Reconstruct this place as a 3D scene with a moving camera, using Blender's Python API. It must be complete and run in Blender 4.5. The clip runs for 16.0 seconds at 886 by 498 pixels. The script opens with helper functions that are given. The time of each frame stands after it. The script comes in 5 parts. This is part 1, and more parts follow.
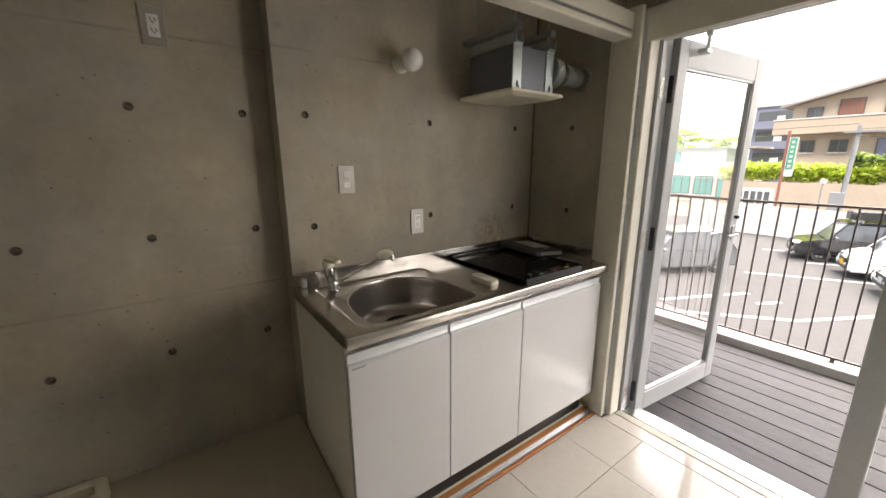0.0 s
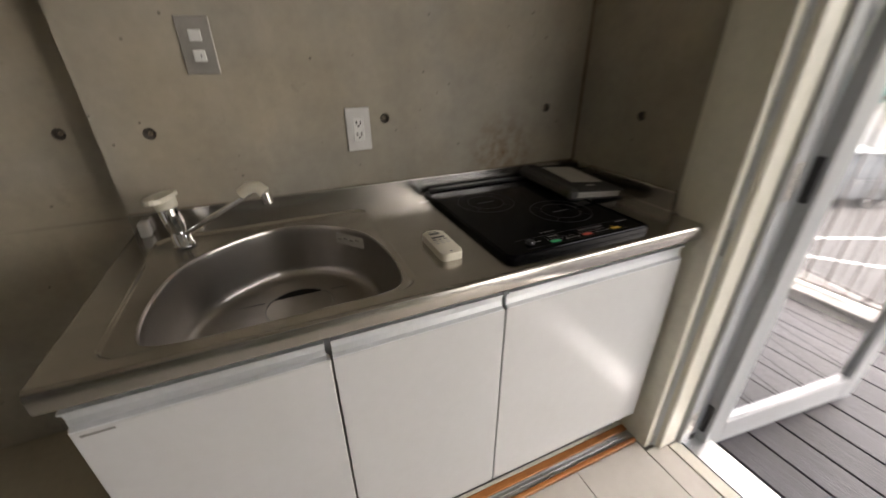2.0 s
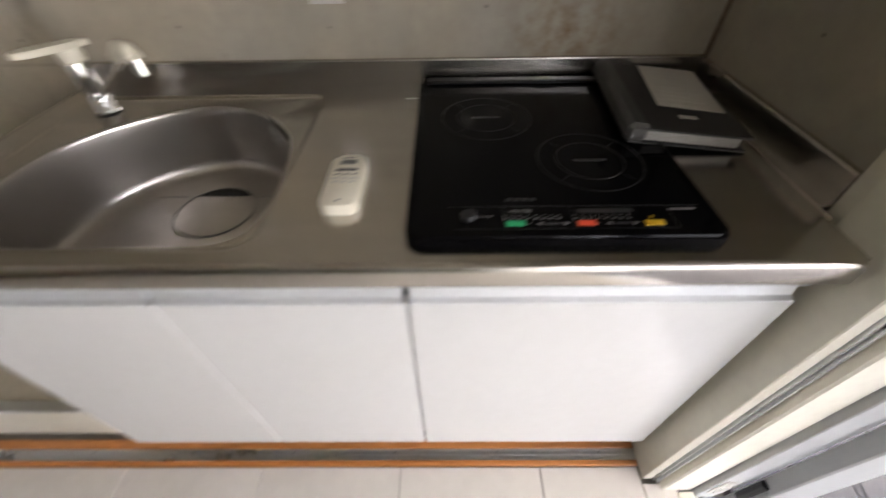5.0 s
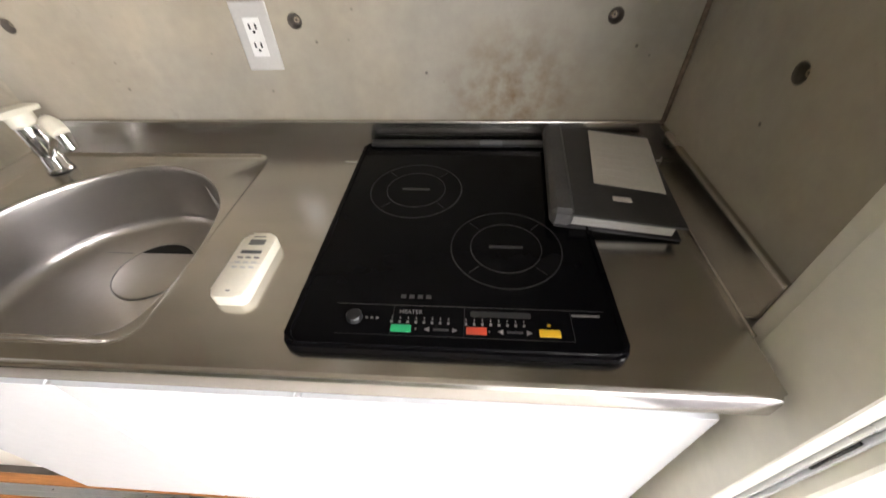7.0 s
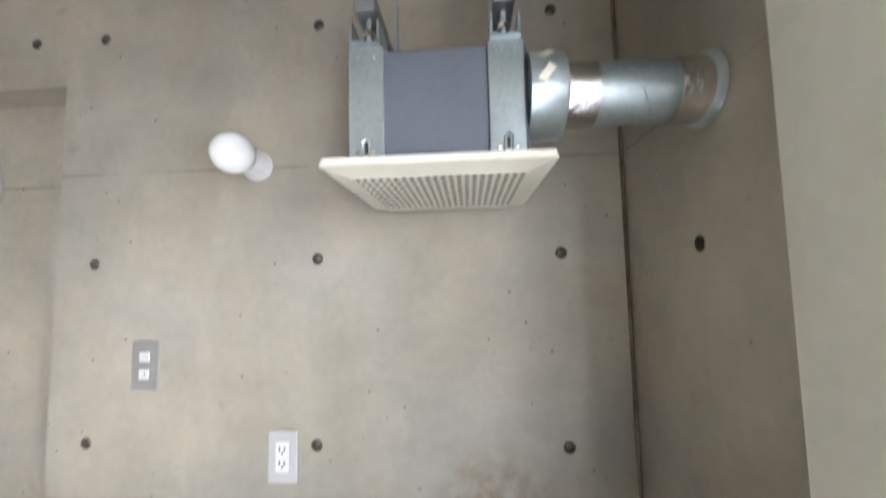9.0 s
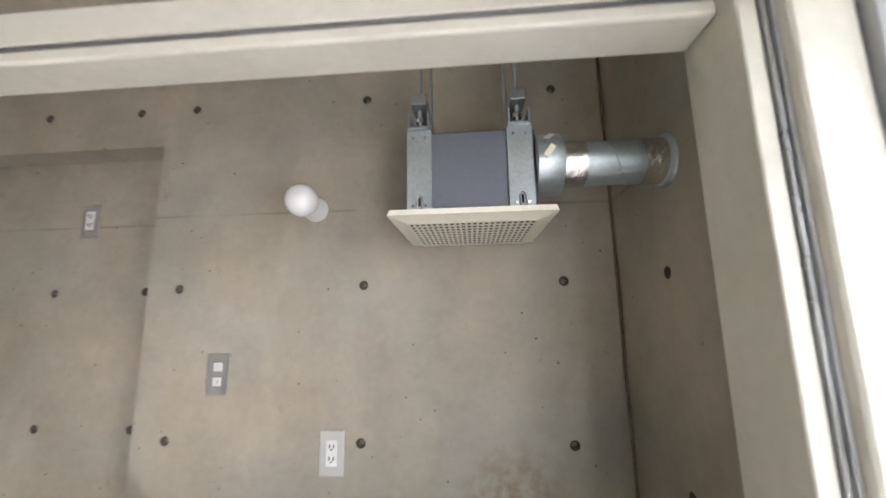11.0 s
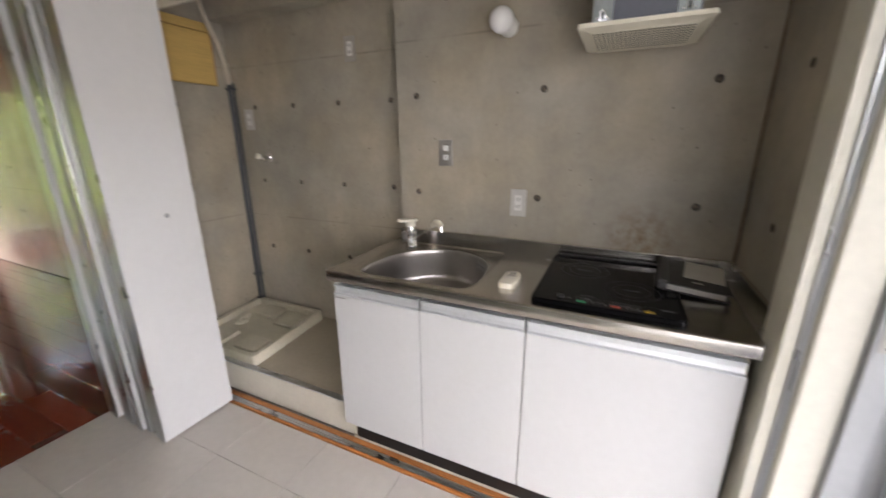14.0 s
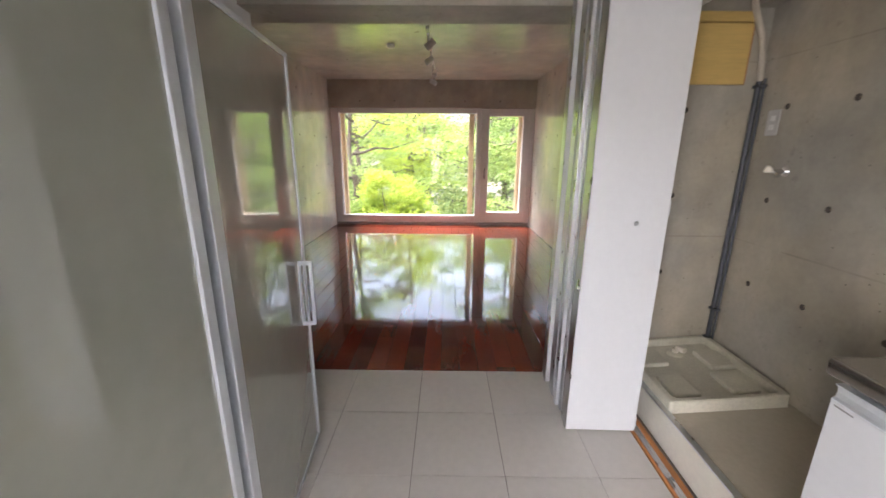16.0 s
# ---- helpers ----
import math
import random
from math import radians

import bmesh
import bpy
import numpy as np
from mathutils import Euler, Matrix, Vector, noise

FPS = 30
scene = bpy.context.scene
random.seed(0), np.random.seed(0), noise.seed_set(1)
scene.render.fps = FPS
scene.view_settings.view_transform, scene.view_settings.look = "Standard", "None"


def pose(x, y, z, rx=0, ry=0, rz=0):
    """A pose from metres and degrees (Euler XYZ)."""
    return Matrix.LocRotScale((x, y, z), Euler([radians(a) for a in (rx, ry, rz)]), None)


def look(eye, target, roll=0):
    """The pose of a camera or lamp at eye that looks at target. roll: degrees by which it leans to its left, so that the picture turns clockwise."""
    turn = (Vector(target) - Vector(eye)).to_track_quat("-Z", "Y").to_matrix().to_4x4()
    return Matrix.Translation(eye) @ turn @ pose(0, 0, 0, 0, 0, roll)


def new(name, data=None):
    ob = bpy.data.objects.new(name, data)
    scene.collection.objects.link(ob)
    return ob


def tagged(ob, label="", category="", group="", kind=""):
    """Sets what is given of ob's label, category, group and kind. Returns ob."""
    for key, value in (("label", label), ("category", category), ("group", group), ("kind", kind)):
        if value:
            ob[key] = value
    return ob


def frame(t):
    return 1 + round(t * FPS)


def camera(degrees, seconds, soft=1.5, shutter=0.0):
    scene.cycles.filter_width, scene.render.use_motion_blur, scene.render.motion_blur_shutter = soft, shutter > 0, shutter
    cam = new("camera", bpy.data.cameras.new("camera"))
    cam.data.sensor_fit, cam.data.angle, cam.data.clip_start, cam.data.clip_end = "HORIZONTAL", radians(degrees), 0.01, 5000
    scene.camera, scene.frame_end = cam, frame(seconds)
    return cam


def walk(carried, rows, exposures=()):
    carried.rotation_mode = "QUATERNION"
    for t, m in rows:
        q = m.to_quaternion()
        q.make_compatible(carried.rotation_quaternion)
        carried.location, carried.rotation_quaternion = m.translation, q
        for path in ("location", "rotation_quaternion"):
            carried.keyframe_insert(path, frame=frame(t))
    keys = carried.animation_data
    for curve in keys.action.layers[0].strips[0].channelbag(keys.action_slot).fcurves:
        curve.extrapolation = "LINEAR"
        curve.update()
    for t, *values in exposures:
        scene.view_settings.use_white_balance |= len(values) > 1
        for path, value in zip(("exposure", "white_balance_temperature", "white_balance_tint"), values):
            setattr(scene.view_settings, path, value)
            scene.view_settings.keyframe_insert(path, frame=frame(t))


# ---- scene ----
cam = camera(99.4, 16.0, shutter=0.7)
PATH = [
    (0, (-1.06, -1.569, 1.372), (0.084, 0.008, 0.919), -0.2),
    (0.5, (-0.932, -1.499, 1.344), (0.206, 0.065, 0.834), -0.3),
    (1, (-0.742, -1.346, 1.313), (0.428, 0.163, 0.717), -0.3),
    (1.5, (-0.504, -1.248, 1.287), (0.558, 0.278, 0.549), -0.5),
    (2, (-0.313, -1.142, 1.262), (0.401, 0.497, 0.365), -0.6),
    (2.5, (-0.141, -1.084, 1.257), (0.243, 0.547, 0.164), -0.5),
    (3, (0.012, -1.084, 1.254), (0.035, 0.505, 0.039), -0.6),
    (3.5, (0.048, -0.992, 1.231), (-0.001, 0.542, -0.051), -0.6),
    (4, (0.047, -0.938, 1.217), (-0.028, 0.519, -0.151), -0.8),
    (4.5, (0.056, -0.939, 1.222), (-0.028, 0.473, -0.192), -0.9),
    (5, (0.159, -0.894, 1.218), (0.137, 0.506, -0.209), -1.1),
    (5.2, (0.225, -0.845, 1.215), (0.231, 0.557, -0.211), -1.1),
    (7.3, (0.337, -0.785, 1.317), (0.194, 0.68, -0.037), -2.3),
    (7.5, (0.339, -0.804, 1.348), (0.198, 0.787, 0.146), -2.0),
    (8, (0.353, -0.852, 1.403), (0.211, 1.01, 0.686), -1.5),
    (8.5, (0.362, -0.888, 1.456), (0.214, 1.103, 1.339), -1.1),
    (9, (0.369, -0.899, 1.499), (0.236, 1.091, 1.652), -1.2),
    (9.2, (0.364, -0.907, 1.517), (0.249, 1.075, 1.76), -1.2),
    (11.3, (0.316, -1.21, 1.465), (0.142, 0.755, 1.795), -0.8),
    (11.5, (0.311, -1.295, 1.46), (0.054, 0.673, 1.706), -0.8),
    (12, (0.331, -1.479, 1.395), (-0.175, 0.454, 1.485), -0.4),
    (12.5, (0.337, -1.57, 1.353), (-0.345, 0.307, 1.244), -0.4),
    (13, (0.315, -1.607, 1.33), (-0.391, 0.227, 0.958), -0.5),
    (13.5, (0.32, -1.647, 1.345), (-0.406, 0.115, 0.74), -0.4),
    (14, (0.317, -1.654, 1.357), (-0.494, 0.087, 0.798), -0.3),
    (14.5, (0.273, -1.663, 1.376), (-1.276, -0.459, 0.985), -0.5),
    (14.6, (0.264, -1.671, 1.359), (-1.389, -0.606, 0.997), -0.2),
    (15, (0.168, -1.635, 1.337), (-1.715, -1.061, 0.982), 0.1),
    (15.5, (0.135, -1.574, 1.327), (-1.81, -1.394, 0.9), 0.4),
    (16, (0.124, -1.507, 1.338), (-1.812, -1.521, 0.833), 0.4),
]
EXPOSURES = [
    (0, 2.9, 7100, 13), (1.5, 2.78, 7050, 13), (3.5, 3.5, 6600, 14), (5, 3.5, 6550, 14), (7.5, 4.7, 6500, 13), (8, 4.8, 5950, 11.5), (8.5, 4.88, 5700, 11), (9, 4.72, 5700, 11),
    (11.5, 4.2, 6250, 15), (12, 4.1, 6350, 16), (12.5, 3.92, 6250, 15), (13, 3.66, 6250, 16), (13.5, 3.55, 6300, 16), (14, 3.5, 6450, 16), (14.5, 3.45, 6400, 15.5), (15, 3.5, 6300, 16), (16, 3.68, 6250, 16.5),
]
walk(cam, [(t, look(eye, target, roll)) for t, eye, target, roll in PATH], EXPOSURES)

# ---- world, sun ----
world = bpy.data.worlds.new("overcast_sky")
scene.world = world
world.use_nodes = True
wn = world.node_tree
sky = wn.nodes.new("ShaderNodeTexSky")
sky.sky_type = "NISHITA"
sky.sun_disc = False
sky.sun_elevation = radians(59)
sky.sun_rotation = radians(119)
sky.air_density = 1.0
sky.dust_density = 6.0
haze = wn.nodes.new("ShaderNodeHueSaturation")
haze.inputs["Saturation"].default_value = 0.55
wn.links.new(sky.outputs[0], haze.inputs["Color"])
wn.links.new(haze.outputs[0], wn.nodes["Background"].inputs[0])
wn.nodes["Background"].inputs[1].default_value = 0.15
sun_data = bpy.data.lights.new("sun", "SUN")
sun_data.energy = 1.3
sun_data.angle = radians(18)
sun_data.color = (1.0, 0.96, 0.9)
sun = new("sun", sun_data)
sun.matrix_world = look((-9.0, -5.0, 17.2), (0, 0, 0))

# Added fill lamp at the side pane, standing in for sky light indoors.
opening = bpy.data.lights.new("sky_fill_light", "AREA")
opening.shape, opening.size, opening.size_y = "RECTANGLE", 0.72, 1.5
opening.energy = 1.5
opening.color = (1.0, 0.97, 0.93)
opening_lamp = new("sky_fill_light", opening)
opening_lamp.matrix_world = look((0.93, -2.15, 1.05), (0.0, -2.0, 1.05))

# ---- materials ----


def mat(name, color, rough=0.5, metal=0.0, var=0.12, scale=6.0, bump=0.0, bump_scale=60.0, coat=0.0, spec=0.5,
        rand=0.0, stretch=(1, 1, 1), rough_var=0.0):
    """A painted or plain surface: base colour with two scales of mottling, fine relief and gloss variation."""
    m = bpy.data.materials.new(name)
    m.use_nodes = True
    nt = m.node_tree
    b = nt.nodes["Principled BSDF"]
    b.inputs["Metallic"].default_value = metal
    b.inputs["Roughness"].default_value = rough
    b.inputs["Coat Weight"].default_value = coat
    b.inputs["Coat Roughness"].default_value = 0.04
    b.inputs["Specular IOR Level"].default_value = spec
    tc = nt.nodes.new("ShaderNodeTexCoord")
    mp = nt.nodes.new("ShaderNodeMapping")
    mp.inputs["Scale"].default_value = stretch
    nt.links.new(tc.outputs["Object"], mp.inputs[0])
    n1 = nt.nodes.new("ShaderNodeTexNoise")
    n1.inputs["Scale"].default_value = scale
    n1.inputs["Detail"].default_value = 5
    n2 = nt.nodes.new("ShaderNodeTexNoise")
    n2.inputs["Scale"].default_value = scale * 9
    n2.inputs["Detail"].default_value = 3
    add = nt.nodes.new("ShaderNodeMath")
    add.operation = "ADD"
    nt.links.new(mp.outputs[0], n1.inputs["Vector"])
    nt.links.new(mp.outputs[0], n2.inputs["Vector"])
    nt.links.new(n1.outputs["Fac"], add.inputs[0])
    nt.links.new(n2.outputs["Fac"], add.inputs[1])
    mr = nt.nodes.new("ShaderNodeMapRange")
    mr.inputs["From Min"].default_value = 0.7
    mr.inputs["From Max"].default_value = 1.3
    mr.inputs["To Min"].default_value = 1 - var
    mr.inputs["To Max"].default_value = 1 + var
    nt.links.new(add.outputs[0], mr.inputs[0])
    last = mr.outputs[0]
    if rand:
        oi = nt.nodes.new("ShaderNodeObjectInfo")
        rr = nt.nodes.new("ShaderNodeMapRange")
        rr.inputs["To Min"].default_value = 1 - rand
        rr.inputs["To Max"].default_value = 1 + rand
        nt.links.new(oi.outputs["Random"], rr.inputs[0])
        mu = nt.nodes.new("ShaderNodeMath")
        mu.operation = "MULTIPLY"
        nt.links.new(last, mu.inputs[0])
        nt.links.new(rr.outputs[0], mu.inputs[1])
        last = mu.outputs[0]
    vm = nt.nodes.new("ShaderNodeVectorMath")
    vm.operation = "SCALE"
    vm.inputs[0].default_value = color
    nt.links.new(last, vm.inputs["Scale"])
    nt.links.new(vm.outputs[0], b.inputs["Base Color"])
    if rough_var:
        r2 = nt.nodes.new("ShaderNodeMapRange")
        r2.inputs["From Min"].default_value = 0.35
        r2.inputs["From Max"].default_value = 0.65
        r2.inputs["To Min"].default_value = max(0.02, rough - rough_var)
        r2.inputs["To Max"].default_value = rough + rough_var
        nt.links.new(n1.outputs["Fac"], r2.inputs[0])
        nt.links.new(r2.outputs[0], b.inputs["Roughness"])
    if bump:
        n3 = nt.nodes.new("ShaderNodeTexNoise")
        n3.inputs["Scale"].default_value = bump_scale
        n3.inputs["Detail"].default_value = 4
        nt.links.new(mp.outputs[0], n3.inputs["Vector"])
        bp = nt.nodes.new("ShaderNodeBump")
        bp.inputs["Strength"].default_value = bump
        bp.inputs["Distance"].default_value = 0.01
        nt.links.new(n3.outputs["Fac"], bp.inputs["Height"])
        nt.links.new(bp.outputs[0], b.inputs["Normal"])
    return m


def concrete_mat(name, color, rough=0.6, coat=0.0, joints=(0.88, 1.785), stain=None):
    """Fair-faced concrete: clouds, pale blooms, drips, pin holes and the faint ridges between formwork boards."""
    m = bpy.data.materials.new(name)
    m.use_nodes = True
    nt = m.node_tree
    b = nt.nodes["Principled BSDF"]
    b.inputs["Coat Weight"].default_value = coat
    b.inputs["Coat Roughness"].default_value = 0.12
    geo = nt.nodes.new("ShaderNodeNewGeometry")

    def noise_at(scale, detail=6, stretch=(1, 1, 1), rough_n=0.55):
        mp = nt.nodes.new("ShaderNodeMapping")
        mp.inputs["Scale"].default_value = stretch
        nt.links.new(geo.outputs["Position"], mp.inputs[0])
        n = nt.nodes.new("ShaderNodeTexNoise")
        n.inputs["Scale"].default_value = scale
        n.inputs["Detail"].default_value = detail
        n.inputs["Roughness"].default_value = rough_n
        nt.links.new(mp.outputs[0], n.inputs["Vector"])
        return n.outputs["Fac"]

    def rng(src, a, c, lo, hi):
        r = nt.nodes.new("ShaderNodeMapRange")
        for k, v in (("From Min", a), ("From Max", c), ("To Min", lo), ("To Max", hi)):
            r.inputs[k].default_value = v
        nt.links.new(src, r.inputs[0])
        return r.outputs[0]

    def mul(p, q):
        mu = nt.nodes.new("ShaderNodeMath")
        mu.operation = "MULTIPLY"
        nt.links.new(p, mu.inputs[0])
        nt.links.new(q, mu.inputs[1])
        return mu.outputs[0]

    v = mul(rng(noise_at(1.5), 0.3, 0.7, 0.77, 1.20), rng(noise_at(5.5, 5), 0.3, 0.7, 0.89, 1.10))
    v = mul(v, rng(noise_at(3.2, 4, (1, 1, 0.35)), 0.56, 0.74, 1.0, 1.24))
    v = mul(v, rng(noise_at(42.0, 6), 0.3, 0.7, 0.955, 1.04))
    vor = nt.nodes.new("ShaderNodeTexVoronoi")
    vor.inputs["Scale"].default_value = 19.0
    nt.links.new(geo.outputs["Position"], vor.inputs["Vector"])
    keep = rng(noise_at(5.0, 2), 0.42, 0.50, 0.0, 1.0)
    pit = rng(vor.outputs["Distance"], 0.04, 0.08, 1.0, 0.0)
    pits = mul(pit, keep)
    v = mul(v, rng(pits, 0, 1, 1.0, 0.35))
    blot2 = rng(noise_at(11.0, 7, (1, 1, 1), 0.7), 0.58, 0.70, 0.0, 1.0)
    v = mul(v, rng(mul(blot2, rng(noise_at(1.9, 3), 0.46, 0.60, 0.0, 1.0)), 0, 1, 1.0, 0.72))
    sep = nt.nodes.new("ShaderNodeSeparateXYZ")
    nt.links.new(geo.outputs["Position"], sep.inputs[0])
    for zj in joints:
        d = nt.nodes.new("ShaderNodeMath")
        d.operation = "SUBTRACT"
        d.inputs[1].default_value = zj
        nt.links.new(sep.outputs[2], d.inputs[0])
        a = nt.nodes.new("ShaderNodeMath")
        a.operation = "ABSOLUTE"
        nt.links.new(d.outputs[0], a.inputs[0])
        line = mul(rng(a.outputs[0], 0.001, 0.006, 1.0, 0.0), rng(noise_at(4.0, 5), 0.42, 0.62, 0.0, 1.0))
        v = mul(v, rng(line, 0, 1, 1.0, 0.72))
    hue = nt.nodes.new("ShaderNodeMixRGB")
    hue.inputs[1].default_value = (color[0] * 1.02, color[1] * 0.995, color[2] * 0.97, 1)
    hue.inputs[2].default_value = (color[0] * 0.96, color[1] * 0.985, color[2] * 1.05, 1)
    nt.links.new(rng(noise_at(2.3), 0.4, 0.6, 0, 1), hue.inputs[0])
    base = hue.outputs[0]
    if stain:
        dist = nt.nodes.new("ShaderNodeVectorMath")
        dist.operation = "DISTANCE"
        dist.inputs[1].default_value = stain
        nt.links.new(geo.outputs["Position"], dist.inputs[0])
        fall = rng(dist.outputs["Value"], 0.015, 0.17, 1.0, 0.0)
        blot = mul(fall, rng(noise_at(30.0, 6), 0.38, 0.66, 0.0, 0.85))
        st = nt.nodes.new("ShaderNodeMixRGB")
        st.inputs[2].default_value = (0.20, 0.12, 0.05, 1)
        nt.links.new(blot, st.inputs[0])
        nt.links.new(base, st.inputs[1])
        base = st.outputs[0]
    vm = nt.nodes.new("ShaderNodeVectorMath")
    vm.operation = "SCALE"
    nt.links.new(base, vm.inputs[0])
    nt.links.new(v, vm.inputs["Scale"])
    nt.links.new(vm.outputs[0], b.inputs["Base Color"])
    nt.links.new(rng(noise_at(4.0), 0.3, 0.7, rough - 0.08, rough + 0.1), b.inputs["Roughness"])
    bp = nt.nodes.new("ShaderNodeBump")
    bp.inputs["Strength"].default_value = 0.12
    bp.inputs["Distance"].default_value = 0.004
    nt.links.new(rng(noise_at(30.0, 6), 0, 1, 0, 1), bp.inputs["Height"])
    nt.links.new(bp.outputs[0], b.inputs["Normal"])
    return m


def glass_mat(name, tint=(1, 1, 1)):
    m = bpy.data.materials.new(name)
    m.use_nodes = True
    b = m.node_tree.nodes["Principled BSDF"]
    b.inputs["Base Color"].default_value = (*tint, 1)
    b.inputs["Roughness"].default_value = 0.0
    b.inputs["IOR"].default_value = 1.45
    b.inputs["Transmission Weight"].default_value = 1.0
    return m


def leaf_mat(name, a, c):
    """Leaves: two greens mixed leaf by leaf, with light shining through."""
    m = bpy.data.materials.new(name)
    m.use_nodes = True
    nt = m.node_tree
    b = nt.nodes["Principled BSDF"]
    geo = nt.nodes.new("ShaderNodeNewGeometry")
    mix = nt.nodes.new("ShaderNodeMixRGB")
    mix.inputs[1].default_value = (*a, 1)
    mix.inputs[2].default_value = (*c, 1)
    nt.links.new(geo.outputs["Random Per Island"], mix.inputs[0])
    nt.links.new(mix.outputs[0], b.inputs["Base Color"])
    b.inputs["Roughness"].default_value = 0.5
    tr = nt.nodes.new("ShaderNodeBsdfTranslucent")
    sc = nt.nodes.new("ShaderNodeVectorMath")
    sc.operation = "MULTIPLY"
    sc.inputs[1].default_value = (1.2, 1.22, 0.6)
    nt.links.new(mix.outputs[0], sc.inputs[0])
    nt.links.new(sc.outputs[0], tr.inputs[0])
    ms = nt.nodes.new("ShaderNodeMixShader")
    ms.inputs[0].default_value = 0.5
    nt.links.new(b.outputs[0], ms.inputs[1])
    nt.links.new(tr.outputs[0], ms.inputs[2])
    nt.links.new(ms.outputs[0], nt.nodes["Material Output"].inputs[0])
    return m


CONC = concrete_mat("fair_faced_concrete", (0.40, 0.36, 0.284), stain=(0.42, 0.0, 0.965))
CONC_GLOSS = concrete_mat("sealed_concrete", (0.54, 0.495, 0.41), rough=0.35, coat=0.7, joints=(0.9, 1.8))
JOINT = mat("dark_brown_sealant", (0.19, 0.145, 0.105), 0.8, var=0.4, scale=12)
TIE = mat("tie_hole_mortar", (0.10, 0.085, 0.07), 0.8, var=0.25, scale=80)
TIE_CORE = mat("tie_hole_core", (0.30, 0.24, 0.17), 0.6, var=0.2, scale=80)
TILE = mat("glossy_porcelain_tile", (0.60, 0.565, 0.515), 0.05, var=0.04, scale=3, rand=0.03, rough_var=0.03)
GROUT = mat("tile_grout", (0.20, 0.18, 0.16), 0.85, var=0.15, scale=30)
PLANK = mat("lacquered_merbau", (0.15, 0.022, 0.008), 0.09, var=0.16, scale=3, coat=0.8, spec=0.2, rand=0.4, stretch=(0.7, 6, 6), bump=0.010, bump_scale=5)
WHITE = mat("white_door_laminate", (0.68, 0.682, 0.682), 0.28, var=0.02, scale=4)
CABINET_WHITE = mat("white_cabinet_laminate", (0.58, 0.582, 0.582), 0.26, var=0.02, scale=4)
# Drip pan cream, darker than CREAM_PL: the recess shade is in the colour.
PAN_PL = mat("shaded_cream_plastic", (0.60, 0.56, 0.45), 0.42, var=0.10, scale=9)
CREAM = mat("cream_painted_timber", (0.69, 0.66, 0.57), 0.42, var=0.05, scale=5, bump=0.03)
CREAM_PL = mat("cream_plastic", (0.76, 0.72, 0.60), 0.35, var=0.04, scale=20)
WHITE_PL = mat("white_plastic", (0.78, 0.775, 0.755), 0.3, var=0.03, scale=20)
STEEL = mat("brushed_stainless_steel", (0.52, 0.495, 0.46), 0.25, 1.0, var=0.06, scale=3, bump=0.015, bump_scale=140, stretch=(0.15, 1, 1), rough_var=0.06)
STEEL_SOFT = mat("satin_basin_steel", (0.50, 0.475, 0.45), 0.30, 1.0, var=0.03, scale=5, rough_var=0.02)
CHROME = mat("chrome", (0.8, 0.8, 0.8), 0.07, 1.0, var=0.02)
ALU = mat("anodised_aluminium", (0.62, 0.63, 0.64), 0.32, 1.0, var=0.05, scale=10, rough_var=0.05)
SATIN = mat("satin_anodised_frame", (0.66, 0.68, 0.70), 0.42, 0.55, var=0.04, scale=10)
PALE_PLATE = mat("pale_brushed_plate", (0.56, 0.55, 0.53), 0.4, 0.2, var=0.04, scale=20)
PLATE = mat("brushed_grey_plate", (0.42, 0.40, 0.37), 0.4, 0.45, var=0.05, scale=20)
ALU_DARK = mat("dull_aluminium", (0.36, 0.37, 0.38), 0.45, 0.9, var=0.1, scale=12)
GALV = mat("galvanised_steel", (0.42, 0.47, 0.48), 0.4, 0.8, var=0.12, scale=14, rough_var=0.08)
FOIL = mat("aluminium_foil_tape", (0.72, 0.71, 0.69), 0.25, 1.0, var=0.1, scale=30, bump=0.4, bump_scale=50)
FANGREY = mat("grey_coated_steel", (0.145, 0.155, 0.185), 0.45, 0.3, var=0.06, scale=9)
BLACK_GLASS = mat("black_ceramic_glass", (0.003, 0.003, 0.0036), 0.10, var=0.1, scale=4, spec=0.07)
FAINT = mat("faint_ring_print", (0.019, 0.0185, 0.018), 0.5)
RINGP = mat("ring_print", (0.05, 0.047, 0.046), 0.5)
BLACK = mat("black_plastic", (0.015, 0.015, 0.016), 0.4, var=0.15, scale=15)
DARK = mat("dark_void", (0.02, 0.02, 0.02), 0.9, var=0.2)
LINE = mat("printed_grey_line", (0.22, 0.21, 0.20), 0.5)
VINYL = mat("beige_sheet_vinyl", (0.45, 0.40, 0.31), 0.4, var=0.06, scale=5)
ORANGE = mat("varnished_orange_timber", (0.42, 0.17, 0.05), 0.35, var=0.25, scale=6, stretch=(0.4, 6, 6))
YELLOW = mat("yellow_plywood", (0.62, 0.43, 0.14), 0.5, var=0.10, scale=4, stretch=(1, 0.3, 3))
PIPE = mat("grey_pvc_pipe", (0.075, 0.08, 0.09), 0.45, var=0.1, scale=9)
HOSE = mat("cream_insulated_hose", (0.60, 0.54, 0.44), 0.7, var=0.1, scale=20, bump=0.2)
GLOBE = mat("opal_glass_bulb", (0.85, 0.85, 0.84), 0.25, var=0.01)
BINDER = mat("charcoal_binder_board", (0.035, 0.034, 0.034), 0.55, var=0.15, scale=20)
PAGES = mat("stacked_page_edges", (0.36, 0.345, 0.32), 0.8, var=0.25, scale=40, stretch=(1, 1, 14))
# Spine charcoal, paler than the binder covers.
BINDER_EDGE = mat("paler_charcoal_spine", (0.075, 0.073, 0.072), 0.5, var=0.2, scale=18)
PAPER = mat("paper", (0.62, 0.60, 0.56), 0.7, var=0.06, scale=20)
